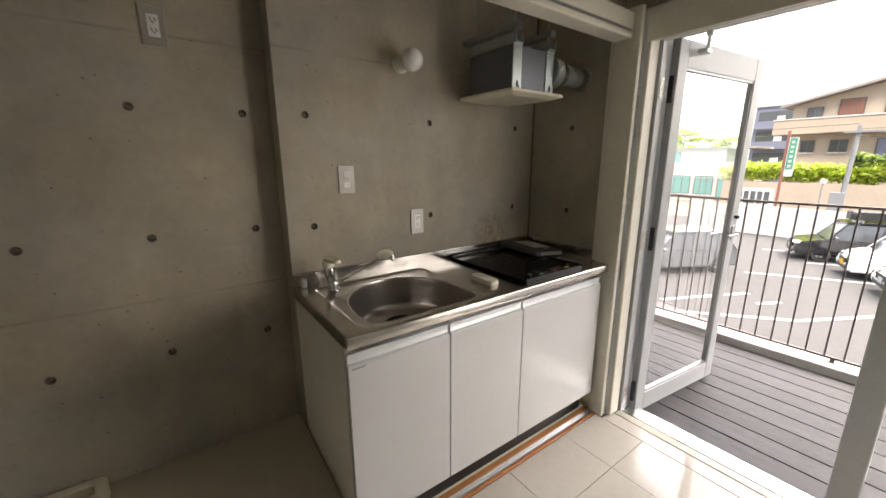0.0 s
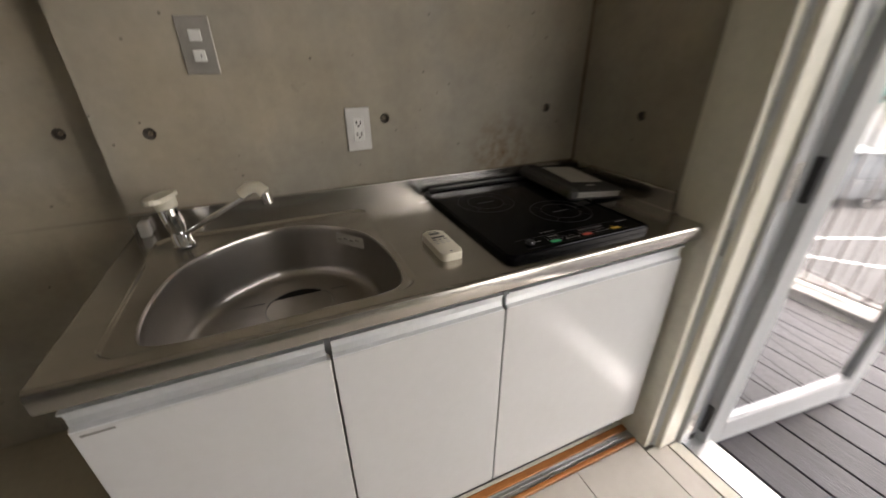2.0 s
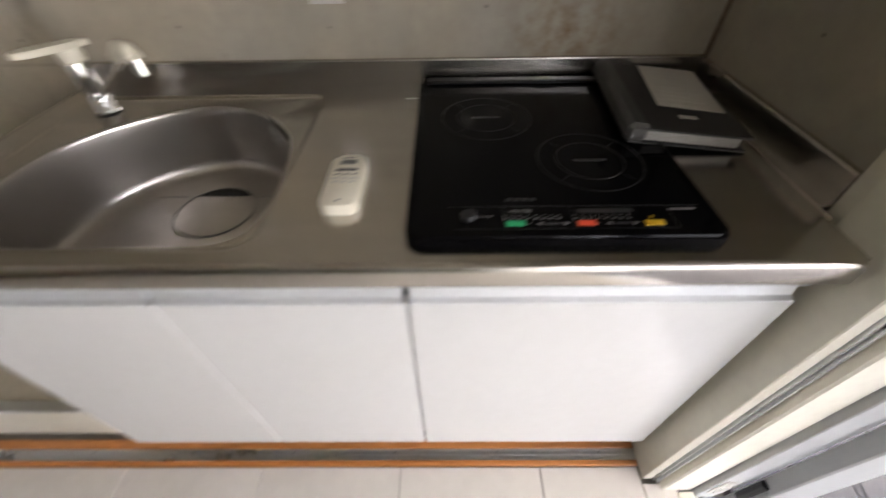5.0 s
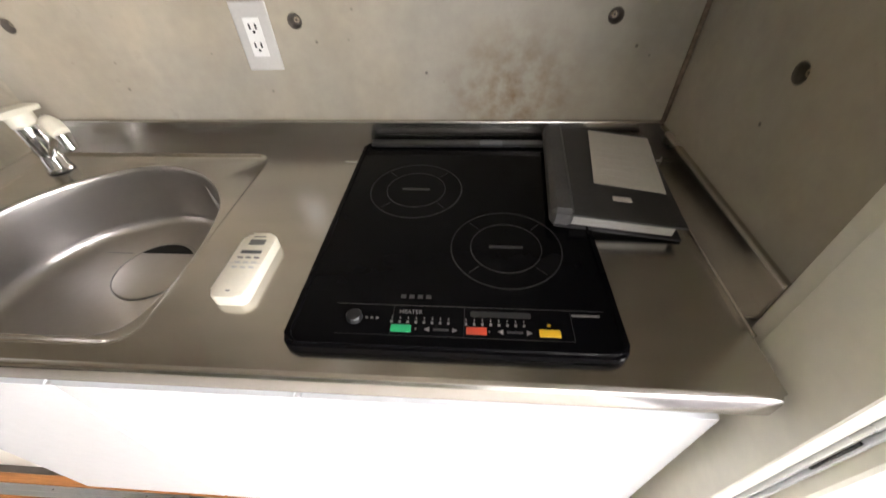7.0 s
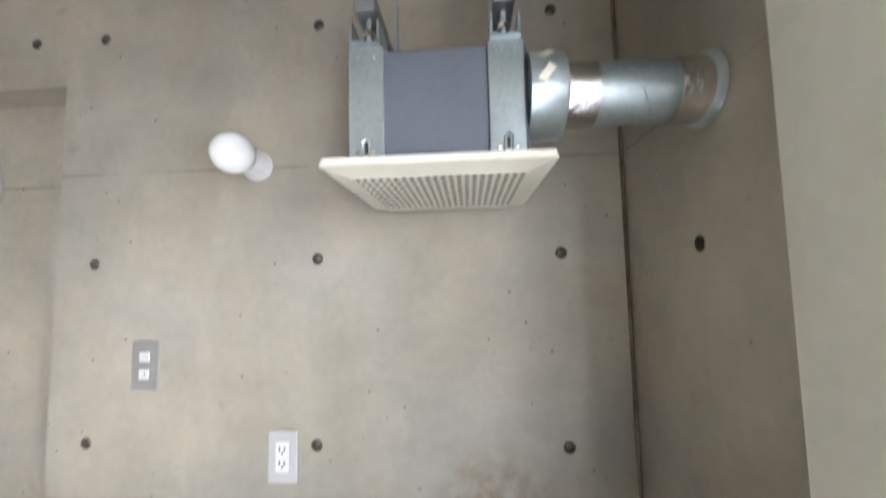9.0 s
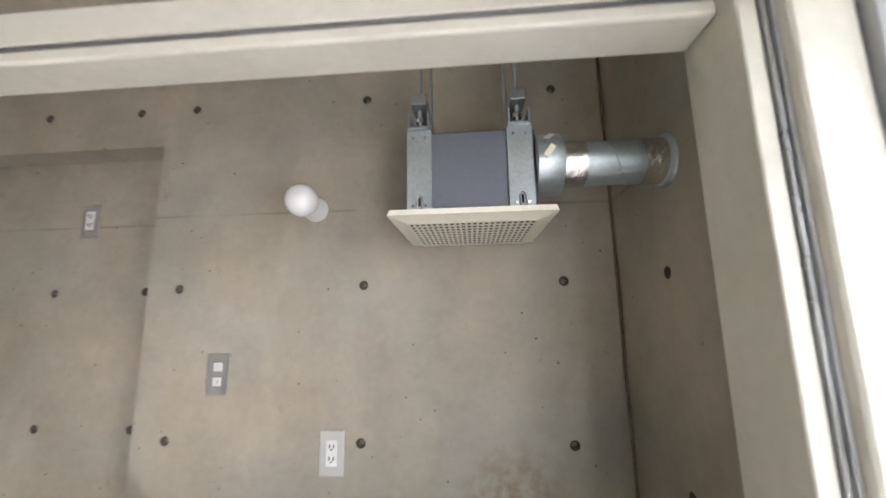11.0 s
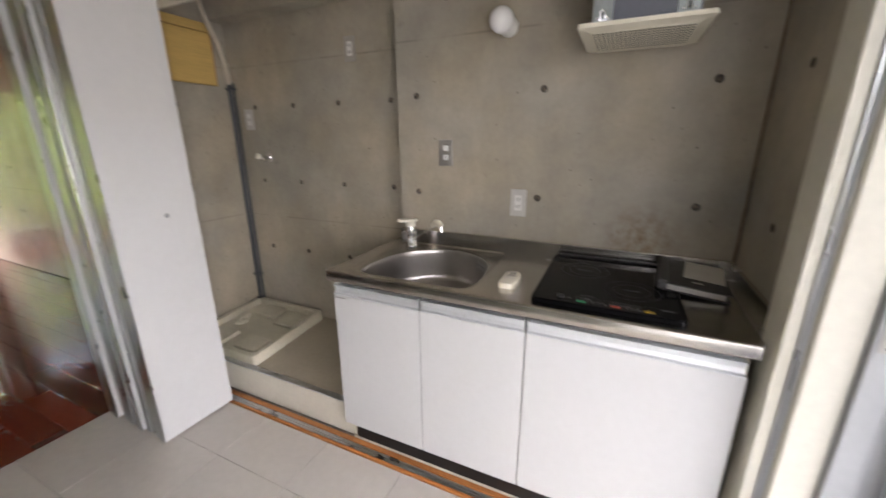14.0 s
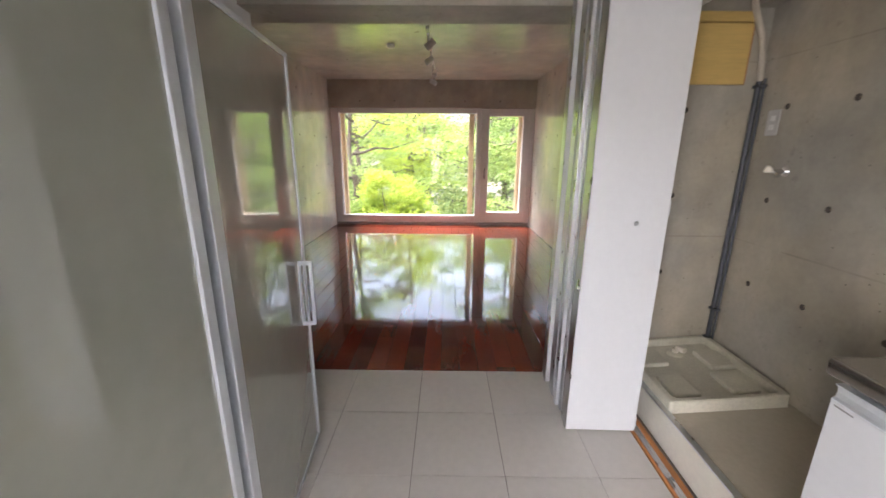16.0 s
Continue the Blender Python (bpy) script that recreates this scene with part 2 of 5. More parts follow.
GREEN_BTN = mat("green_button", (0.02, 0.42, 0.16), 0.4)
RED_BTN = mat("red_button", (0.62, 0.07, 0.03), 0.4)
YEL_BTN = mat("yellow_button", (0.70, 0.42, 0.02), 0.4)
PANEL_GLASS = mat("smoke_lacquered_glass", (0.30, 0.30, 0.245), 0.02, var=0.04, scale=2, coat=1.0)
DOOR_PAINT = mat("pale_grey_door_paint", (0.41, 0.42, 0.425), 0.35, var=0.04, scale=6)
WPC = mat("weathered_composite_deck", (0.036, 0.034, 0.040), 0.5, var=0.3, scale=4, rand=0.22, stretch=(5, 0.5, 5), bump=0.3, bump_scale=40)
IRON = mat("dark_brown_painted_iron", (0.085, 0.07, 0.062), 0.5, var=0.15, scale=14)
KERB = mat("white_painted_concrete", (0.42, 0.41, 0.395), 0.7, var=0.1, scale=3, bump=0.1)
GLASS = glass_mat("window_glass")
TANWOOD = mat("pale_timber", (0.50, 0.34, 0.19), 0.5, var=0.15, scale=5, stretch=(6, 6, 0.4))
ASPHALT = mat("pale_worn_asphalt", (0.038, 0.0365, 0.037), 0.85, var=0.14, scale=0.6, bump=0.2, bump_scale=30)
GROUNDM = mat("dry_ground", (0.15, 0.13, 0.10), 0.9, var=0.3, scale=0.4)
LINEPAINT = mat("white_road_paint", (0.34, 0.34, 0.335), 0.7, var=0.3, scale=4)
BEIGE = mat("beige_render", (0.30, 0.245, 0.19), 0.8, var=0.06, scale=0.8)
BLUEGREY = mat("blue_grey_cladding", (0.13, 0.14, 0.19), 0.7, var=0.06, scale=0.8)
ROOF = mat("roof_sheet", (0.22, 0.20, 0.19), 0.6, var=0.1, scale=1)
WINDARK = mat("dark_window_glass", (0.06, 0.065, 0.07), 0.08, var=0.2, scale=0.5)
BROWNWOOD = mat("brown_window_shutter", (0.15, 0.06, 0.035), 0.6, var=0.1, scale=2)
CARBLACK = mat("black_car_paint", (0.012, 0.012, 0.014), 0.15, var=0.1, coat=1.0)
CARWHITE = mat("white_car_paint", (0.78, 0.78, 0.77), 0.2, var=0.02, coat=1.0)
RUBBER = mat("tyre_rubber", (0.02, 0.02, 0.02), 0.8, var=0.2)
LEAF_LIME = leaf_mat("young_lime_leaves", (0.22, 0.31, 0.04), (0.40, 0.46, 0.08))
LEAF_MID = leaf_mat("green_leaves", (0.10, 0.175, 0.045), (0.30, 0.37, 0.14))
LEAF_DARK = leaf_mat("deep_green_leaves", (0.055, 0.11, 0.03), (0.20, 0.27, 0.10))
BARK = mat("bark", (0.06, 0.045, 0.035), 0.9, var=0.3, scale=8, bump=0.5, bump_scale=20)
SIGNGREEN = mat("green_sign_face", (0.035, 0.19, 0.11), 0.5, var=0.05)
RUST = mat("red_oxide_post", (0.17, 0.065, 0.05), 0.6, var=0.15)
POLE = mat("concrete_utility_pole", (0.17, 0.175, 0.18), 0.8, var=0.1, scale=3)

# ---- mesh helpers ----


def finish(bm, smooth=None):
    bmesh.ops.recalc_face_normals(bm, faces=bm.faces)
    if smooth is not None:
        for f in bm.faces:
            f.smooth = True
        for e in bm.edges:
            e.smooth = len(e.link_faces) == 2 and e.calc_face_angle(0) < radians(smooth)
    return bm


def part(name, bm, material, parent=None, label="", smooth=None):
    finish(bm, smooth)
    me = bpy.data.meshes.new(name)
    bm.to_mesh(me)
    bm.free()
    for m in material if isinstance(material, (list, tuple)) else [material]:
        me.materials.append(m)
    ob = new(name, me)
    if parent:
        ob.parent = parent
        ob.matrix_parent_inverse = parent.matrix_basis.inverted()
    if label:
        tagged(ob, label)
    return ob


def thing(name, x, y, z, label, category, group="", kind="", rz=0):
    ob = new(name)
    ob.empty_display_size = 0.05
    ob.matrix_basis = pose(x, y, z, 0, 0, rz)
    return tagged(ob, label, category, group, kind)


def boxm(x0, x1, y0, y1, z0, z1, bev=0.0, seg=1, bm=None):
    b = bm or bmesh.new()
    r = bmesh.ops.create_cube(b, size=1.0, matrix=Matrix.LocRotScale(((x0 + x1) / 2, (y0 + y1) / 2, (z0 + z1) / 2), None, (abs(x1 - x0), abs(y1 - y0), abs(z1 - z0))))
    if bev:
        es = list({e for v in r["verts"] for e in v.link_edges})
        bmesh.ops.bevel(b, geom=es, offset=bev, segments=seg, profile=0.5, affect="EDGES")
    return b


def obox(m, sx, sy, sz, bev=0.0, seg=1, bm=None):
    """A box of that size, centred at the pose m."""
    b = bm or bmesh.new()
    r = bmesh.ops.create_cube(b, size=1.0, matrix=m @ Matrix.Diagonal((sx, sy, sz, 1)))
    if bev:
        es = list({e for v in r["verts"] for e in v.link_edges})
        bmesh.ops.bevel(b, geom=es, offset=bev, segments=seg, profile=0.5, affect="EDGES")
    return b


def rod(p, q, r, r2=None, seg=16, bm=None, caps=True):
    b = bm or bmesh.new()
    p, q = Vector(p), Vector(q)
    d = q - p
    m = Matrix.Translation((p + q) / 2) @ d.to_track_quat("Z", "Y").to_matrix().to_4x4()
    bmesh.ops.create_cone(b, cap_ends=caps, segments=seg, radius1=r, radius2=r if r2 is None else r2, depth=d.length, matrix=m)
    return b


def tube(points, r, seg=10, bm=None, closed=False):
    """A round tube through the points."""
    b = bm or bmesh.new()
    pts = [Vector(p) for p in points]
    rings = []
    n = len(pts)
    for i, p in enumerate(pts):
        a = pts[(i - 1) % n] if closed or i else p
        c = pts[(i + 1) % n] if closed or i < n - 1 else p
        d = (c - a).normalized()
        up = Vector((0, 0, 1)) if abs(d.z) < 0.95 else Vector((1, 0, 0))
        u = d.cross(up).normalized()
        w = u.cross(d)
        rings.append([b.verts.new(p + r * (math.cos(t) * u + math.sin(t) * w)) for t in [2 * math.pi * k / seg for k in range(seg)]])
    pairs = list(zip(rings, rings[1:])) + ([(rings[-1], rings[0])] if closed else [])
    for s, t in pairs:
        for k in range(seg):
            b.faces.new((s[k], s[(k + 1) % seg], t[(k + 1) % seg], t[k]))
    if not closed:
        b.faces.new(rings[0])
        b.faces.new(rings[-1])
    return b


def lathe(profile, m=None, seg=24, bm=None):
    """A turned shape from (radius, height) pairs about the z of the pose m."""
    b = bm or bmesh.new()
    m = m or Matrix()
    rings = []
    for r, z in profile:
        if r < 1e-6:
            rings.append([b.verts.new(m @ Vector((0, 0, z)))])
        else:
            rings.append([b.verts.new(m @ Vector((r * math.cos(2 * math.pi * k / seg), r * math.sin(2 * math.pi * k / seg), z))) for k in range(seg)])
    for s, t in zip(rings, rings[1:]):
        for k in range(seg):
            l = (k + 1) % seg
            q = [s[k % len(s)], s[l % len(s)], t[l % len(t)], t[k % len(t)]]
            q = [v for i, v in enumerate(q) if v not in q[:i]]
            if len(q) > 2:
                b.faces.new(q)
    return b


def rounded(x0, x1, y0, y1, r, seg=6):
    """The corners of a rounded rectangle, anticlockwise."""
    out = []
    for cx, cy, a in ((x1 - r, y1 - r, 0), (x0 + r, y1 - r, 90), (x0 + r, y0 + r, 180), (x1 - r, y0 + r, 270)):
        for k in range(seg + 1):
            t = radians(a + 90 * k / seg)
            out.append((cx + r * math.cos(t), cy + r * math.sin(t)))
    return out


def prism(outline, z0, z1, bm=None, m=None, bev=0.0):
    b = bm or bmesh.new()
    m = m or Matrix()
    lo = [b.verts.new(m @ Vector((x, y, z0))) for x, y in outline]
    hi = [b.verts.new(m @ Vector((x, y, z1))) for x, y in outline]
    n = len(lo)
    b.faces.new(lo)
    top = b.faces.new(hi)
    for k in range(n):
        b.faces.new((lo[k], lo[(k + 1) % n], hi[(k + 1) % n], hi[k]))
    if bev:
        bmesh.ops.bevel(b, geom=list(top.edges), offset=bev, segments=2, profile=0.5, affect="EDGES")
    return b


def holed_wall(name, o, u, v, n, u0, u1, v0, v1, holes, thick, material, label, r=0.0125):
    """A concrete wall whose face (through o, along u and v, facing n) has round formwork tie holes, and that is thick behind it."""
    o, u, v, n = Vector(o), Vector(u), Vector(v), Vector(n)
    b = bmesh.new()
    s = 0.03
    us = sorted({u0, u1, *[h[0] - s for h in holes if u0 < h[0] - s], *[h[0] + s for h in holes if h[0] + s < u1]})
    vs = sorted({v0, v1, *[h[1] - s for h in holes if v0 < h[1] - s], *[h[1] + s for h in holes if h[1] + s < v1]})
    grid = [[b.verts.new(o + u * a + v * c) for c in vs] for a in us]
    for i in range(len(us) - 1):
        for j in range(len(vs) - 1):
            q = (grid[i][j], grid[i + 1][j], grid[i + 1][j + 1], grid[i][j + 1])
            ca, cb = (us[i] + us[i + 1]) / 2, (vs[j] + vs[j + 1]) / 2
            hit = [h for h in holes if abs(h[0] - ca) < 1e-4 and abs(h[1] - cb) < 1e-4]
            if not hit:
                b.faces.new(q)
                continue
            k16 = 16
            rings = []
            for rr, dep in ((r * 1.12, 0.0), (r, 0.0015), (r * 0.72, 0.014), (r * 0.42, 0.014), (r * 0.36, 0.009), (r * 0.2, 0.009)):
                rings.append([b.verts.new(o + u * (ca + rr * math.cos(2 * math.pi * k / k16)) + v * (cb + rr * math.sin(2 * math.pi * k / k16)) - n * dep) for k in range(k16)])
            for side in range(4):
                c0, c1 = q[(side + 2) % 4], q[(side + 3) % 4]
                seq = [rings[0][(2 + 4 * side + t) % k16] for t in range(5)]
                b.faces.new([c0, c1, *reversed(seq)])
            for ri, (p, t) in enumerate(zip(rings, rings[1:])):
                for k in range(k16):
                    f = b.faces.new((p[k], p[(k + 1) % k16], t[(k + 1) % k16], t[k]))
                    f.material_index = 1 if ri < 3 else 2
            f = b.faces.new(rings[-1])
            f.material_index = 1
    back = [[b.verts.new(o + u * a + v * c - n * thick) for c in (v0, v1)] for a in (u0, u1)]
    b.faces.new((back[0][0], back[0][1], back[1][1], back[1][0]))
    b.faces.new([grid[i][0] for i in range(len(us))] + [back[1][0], back[0][0]])
    b.faces.new([grid[i][-1] for i in range(len(us))] + [back[1][1], back[0][1]])
    b.faces.new([grid[0][j] for j in range(len(vs))] + [back[0][1], back[0][0]])
    b.faces.new([grid[-1][j] for j in range(len(vs))] + [back[1][1], back[1][0]])
    ob = part(name, b, [material, TIE, TIE_CORE])
    return tagged(ob, label, "wall", kind="structure")


def slab(name, x0, x1, y0, y1, z0, z1, material, label, category, bev=0.0):
    return tagged(part(name, boxm(x0, x1, y0, y1, z0, z1, bev), material), label, category, kind="structure")


# ---- the shell: kitchen, laundry recess, bedroom ----
CEIL = 2.5
RAW = "bare fair-faced concrete wall with round formwork tie holes"
rows3 = (1.11, 1.552, 2.155)
holed_wall("wall_kitchen", (0, 0, 0), (1, 0, 0), (0, 0, 1), (0, -1, 0), -0.69, 0.74, 0.0, CEIL,
           [(x, z) for x in (-0.585, 0.0, 0.587) for z in (0.22, 0.668, *rows3)], 0.35, CONC, RAW)
holed_wall("wall_recess", (0, 0.1, 0), (1, 0, 0), (0, 0, 1), (0, -1, 0), -1.97, -0.69, 0.0, 2.03,
           [(x, z) for x in (-1.775, -1.46, -1.128, -0.79) for z in (0.668, 1.11, 1.553)], 0.25, CONC, RAW)
holed_wall("wall_recess_head", (0, 0, 0), (1, 0, 0), (0, 0, 1), (0, -1, 0), -1.97, -0.69, 2.03, CEIL,
           [(x, 2.155) for x in (-1.766, -1.456, -1.127, -0.785)], 0.35, CONC, "concrete lintel band above the laundry recess")
holed_wall("wall_kitchen_side", (0.74, 0, 0), (0, 1, 0), (0, 0, 1), (-1, 0, 0), -0.47, 0.0, 0.0, CEIL,
           [(-0.272, z) for z in (0.668, 1.103, 1.545, 2.15)], 0.3, CONC, RAW)
holed_wall("wall_cross", (-1.97, 0, 0), (0, 1, 0), (0, 0, 1), (1, 0, 0), -0.62, 0.1, 0.0, CEIL,
           [(y, z) for y in (-0.26,) for z in (0.668, 1.11, 1.553)], 0.28, CONC, "concrete cross wall between laundry recess and bedroom")
holed_wall("beam_cross", (-1.97, 0, 0), (0, 1, 0), (0, 0, 1), (1, 0, 0), -3.54, -0.62, 2.033, CEIL,
           [(y, 2.16) for y in (-3.2, -2.6, -2.05, -1.545, -1.0)], 0.28, CONC, "concrete beam between kitchen and bedroom")
slab("ceiling", -7.1, 1.0, -3.8, 0.4, CEIL, CEIL + 0.2, CONC_GLOSS, "sealed concrete ceiling slab", "ceiling")
holed_wall("wall_bedroom_north", (0, 0.02, 0), (1, 0, 0), (0, 0, 1), (0, -1, 0), -6.85, -2.25, 0.0, CEIL,
           [(x, z) for x in (-6.5, -5.9, -5.3, -4.7, -4.1, -3.5, -2.9) for z in (0.668, 1.11, 1.553, 2.155)], 0.2, CONC_GLOSS, "sealed concrete bedroom wall with tie holes")
holed_wall("wall_bedroom_south", (0, -3.54, 0), (-1, 0, 0), (0, 0, 1), (0, 1, 0), 2.0, 6.85, 0.0, CEIL,
           [(x, z) for x in (6.5, 5.9, 5.3, 4.7, 4.1, 3.5, 2.9) for z in (0.668, 1.11, 1.553, 2.155)], 0.2, CONC_GLOSS, "sealed concrete bedroom wall with tie holes")
slab("wall_bathroom_end", -2.1, -2.0, -3.54, -2.55, 0, 2.033, WHITE, "plain white partition end", "wall")
slab("wall_south", -2.0, 0.95, -2.65, -2.55, 0, CEIL, WHITE, "plain white partition wall behind the cabinet", "wall")
holed_wall("beam_window", (-6.72, 0, 0), (0, 1, 0), (0, 0, 1), (1, 0, 0), -3.54, 0.02, 2.055, CEIL,
           [(y, 2.16) for y in (-3.0, -2.4, -1.8, -1.2, -0.6)], 0.35, CONC, "concrete beam over the bedroom window")
slab("wall_over_balcony_door", 0.80, 1.0, -2.65, -0.47, 2.02, CEIL, CONC, "concrete lintel above the balcony door", "wall")

# ---- floors ----
floor = slab("floor", -1.975, 0.80, -2.6, 0.1, -0.12, -0.008, GROUT, "kitchen floor of large glossy cream tiles", "floor")
slab("floor_bedroom", -7.0, -1.975, -3.6, 0.1, -0.12, -0.018, DARK, "bedroom floor of lacquered red-brown timber planks", "floor")

tagged(part("corner_joint", boxm(0.731, 0.7395, -0.0085, -0.0005, 0.0, 2.5, 0.003, 2), JOINT), "dark sealant joint in the concrete corner", "sealant", kind="structure")

# ---- floor track of the folding door ----
track = thing("floor_track", -0.6, -0.545, 0, "orange timber threshold with an aluminium folding-door track", "threshold", kind="structure")
part("base_strip", boxm(-0.688, 0.703, -0.509, -0.484, -0.008, 0.010, 0.001), CREAM, track, "cream strip at the foot of the cabinet")
part("timber_strip", boxm(-1.97, 0.703, -0.536, -0.5095, -0.008, 0.011, 0.002), ORANGE, track)
part("timber_strip", boxm(-1.97, 0.703, -0.581, -0.566, -0.008, 0.007, 0.002), ORANGE, track)
rail = part("metal_channel", boxm(-1.97, 0.703, -0.566, -0.536, -0.008, 0.0035), ALU, track)
for y in (-0.5635, -0.5385, -0.551):
    part("channel_lip", boxm(-1.97, 0.70, y - 0.0015, y + 0.0015, 0.0035, 0.008), ALU, track)
for i in range(9):
    part("screw", rod((-1.8 + 0.3 * i, -0.545, 0.0035), (-1.8 + 0.3 * i, -0.545, 0.005), 0.003, seg=8), ALU_DARK, track)

# ---- raised laundry platform ----
plat = thing("laundry_platform", -1.33, -0.2, 0, "raised cream laundry platform with beige vinyl top and metal edge", "platform", kind="structure")
part("riser", boxm(-1.968, -0.695, -0.488, -0.472, 0.0, 0.166), CREAM, plat)
FALL = Matrix.Translation((0, -0.487, 0.166)) @ pose(0, 0, 0, 4.6) @ Matrix.Translation((0, 0.487, -0.166))
bm = boxm(-1.968, -0.695, -0.47, 0.098, 0.10, 0.166)
bmesh.ops.transform(bm, matrix=FALL, verts=bm.verts)
part("vinyl_top", bm, VINYL, plat)
part("metal_edge", boxm(-1.968, -0.695, -0.4905, -0.458, 0.167, 0.176, 0.002), ALU, plat)

# ---- folding door frame: post and head ----
head = thing("folding_door_head", -0.6, -0.56, 1.94, "cream timber head of the folding door with a dark track slot", "door frame", kind="structure")
part("upper_rail", boxm(-1.97, 0.7035, -0.578, -0.49, 1.940, 2.008, 0.003), CREAM, head)
part("track_slot", boxm(-1.97, 0.7035, -0.570, -0.50, 1.931, 1.940), DARK, head)
part("slot_lip", boxm(-1.97, 0.7035, -0.577, -0.572, 1.931, 1.9395), ALU_DARK, head)
bm = boxm(-1.97, 0.7035, -0.578, -0.49, 1.904, 1.931, 0.006, 2)
part("lower_rail", bm, CREAM, head)
post = thing("folding_door_post", 0.72, -0.53, 0, "cream painted timber post at the end of the kitchen", "door frame", kind="structure")
part("post", boxm(0.7035, 0.730, -0.613, -0.50, 0.0, 2.03, 0.002), CREAM, post)
part("filler", boxm(0.712, 0.7385, -0.4995, -0.472, 0.0, 2.03), CREAM, post)
part("stop_channel", boxm(0.7305, 0.745, -0.606, -0.50, 0.0, 2.0), ALU_DARK, post)
part("channel_edge", boxm(0.7325, 0.7372, -0.618, -0.6065, 0.0, 2.0, 0.0008), ALU, post)
part("channel_edge", boxm(0.7403, 0.7450, -0.623, -0.6065, 0.0, 2.0, 0.0008), SATIN, post)
part("catch", boxm(0.7374, 0.7401, -0.620, -0.6065, 0.78, 0.86), BLACK, post)

# ---- balcony door wall ----
dw = thing("balcony_door_frame", 0.87, -1.5, 0, "cream and aluminium balcony door frame", "door frame", kind="structure")
part("jamb_lining", boxm(0.7465, 0.828, -0.641, -0.47, 0.0, 1.99, 0.004), CREAM, dw)
part("seal_gap", boxm(0.828, 0.8315, -0.634, -0.47, 0.0, 1.97), ALU_DARK, dw)
part("metal_jamb", boxm(0.8315, 0.885, -0.655, -0.47, -0.03, 1.93, 0.002), DOOR_PAINT, dw)
part("metal_jamb", boxm(0.885, 0.97, -0.634, -0.47, -0.03, 1.96, 0.002), DOOR_PAINT, dw)
part("head_lining", boxm(0.757, 0.850, -2.55, -0.64, 1.90, 2.02, 0.003), CREAM, dw)
part("head_fascia", boxm(0.742, 0.757, -2.55, -0.606, 1.885, 2.02, 0.002), CREAM, dw)
part("head_slot", boxm(0.757, 0.79, -2.55, -0.64, 1.892, 1.90), ALU_DARK, dw)
part("metal_head", boxm(0.850, 0.97, -2.55, -0.632, 1.925, 2.02, 0.002), DOOR_PAINT, dw)
part("mullion", boxm(0.845, 0.945, -1.545, -1.465, -0.03, 1.925, 0.003), DOOR_PAINT, dw)
part("side_jamb", boxm(0.80, 0.97, -2.60, -2.53, -0.03, 1.925, 0.003), DOOR_PAINT, dw)
part("tile_border", boxm(0.703, 0.788, -2.55, -0.626, -0.008, 0.0), TILE, dw)
part("sill", boxm(0.792, 0.84, -2.55, -0.645, -0.02, 0.003, 0.001), CREAM, dw)
part("metal_sill", boxm(0.842, 0.97, -2.55, -0.652, -0.05, -0.012, 0.002), ALU, dw)
part("sill_rib", boxm(0.846, 0.854, -2.55, -0.652, -0.012, 0.004), ALU, dw)
fixed = tagged(part("window_2", boxm(0.89, 0.898, -2.53, -1.545, 0.06, 1.925), GLASS), "fixed glass pane beside the balcony door", "window", kind="structure")
fixed.visible_shadow = False
part("bottom_rail", boxm(0.87, 0.92, -2.53, -1.545, -0.03, 0.06, 0.002), DOOR_PAINT, fixed)

rodr = thing("curtain_rail", 0.71, -1.6, 2.06, "white double curtain rail above the balcony door", "curtain rail")
part("rail", boxm(0.725, 0.745, -2.5, -0.66, 2.045, 2.062, 0.002), WHITE_PL, rodr)
part("rail", boxm(0.69, 0.71, -2.5, -0.66, 2.045, 2.062, 0.002), WHITE_PL, rodr)
part("rail_slot", boxm(0.711, 0.724, -2.5, -0.662, 2.048, 2.056), DARK, rodr)
part("end_cap", boxm(0.685, 0.75, -0.66, -0.645, 2.04, 2.066, 0.004, 2), WHITE_PL, rodr)
part("bracket", boxm(0.70, 0.80, -0.80, -0.77, 2.062, 2.075), WHITE_PL, rodr)

# the open balcony door, hinged on the jamb
LEAF = thing("door_1", 0.93, -0.648, 0, "pale grey glazed balcony door standing wide open outward", "door", kind="structure", rz=-6.5)
LM = LEAF.matrix_basis


def leaf_part(name, x0, x1, y0, y1, z0, z1, material, bev=0.0, parent=None, label=""):
    b = boxm(x0, x1, y0, y1, z0, z1, bev)
    bmesh.ops.transform(b, matrix=LM, verts=b.verts)
    return part(name, b, material, parent or LEAF, label)


leaf_part("hinge_stile", 0.0, 0.075, -0.04, 0.0, -0.035, 1.92, DOOR_PAINT, 0.003)
leaf_part("lock_stile", 0.745, 0.82, -0.04, 0.0, -0.035, 1.92, DOOR_PAINT, 0.003)
leaf_part("top_rail", 0.075, 0.745, -0.039, -0.001, 1.80, 1.92, DOOR_PAINT, 0.002)
leaf_part("bottom_rail", 0.075, 0.745, -0.039, -0.001, -0.035, 0.075, DOOR_PAINT, 0.002)
for x0, x1, z0, z1 in ((0.075, 0.085, 0.075, 1.80), (0.735, 0.745, 0.075, 1.80), (0.085, 0.735, 0.075, 0.085), (0.085, 0.735, 1.79, 1.80)):
    leaf_part("glazing_bead", x0, x1, -0.034, -0.006, z0, z1, ALU_DARK)
pane = leaf_part("pane", 0.08, 0.74, -0.023, -0.017, 0.08, 1.795, GLASS)
pane.visible_shadow = False
hd = leaf_part("handle_rose", 0.765, 0.795, -0.048, -0.040, 0.90, 0.985, ALU_DARK, 0.003, label="chrome lever handle")
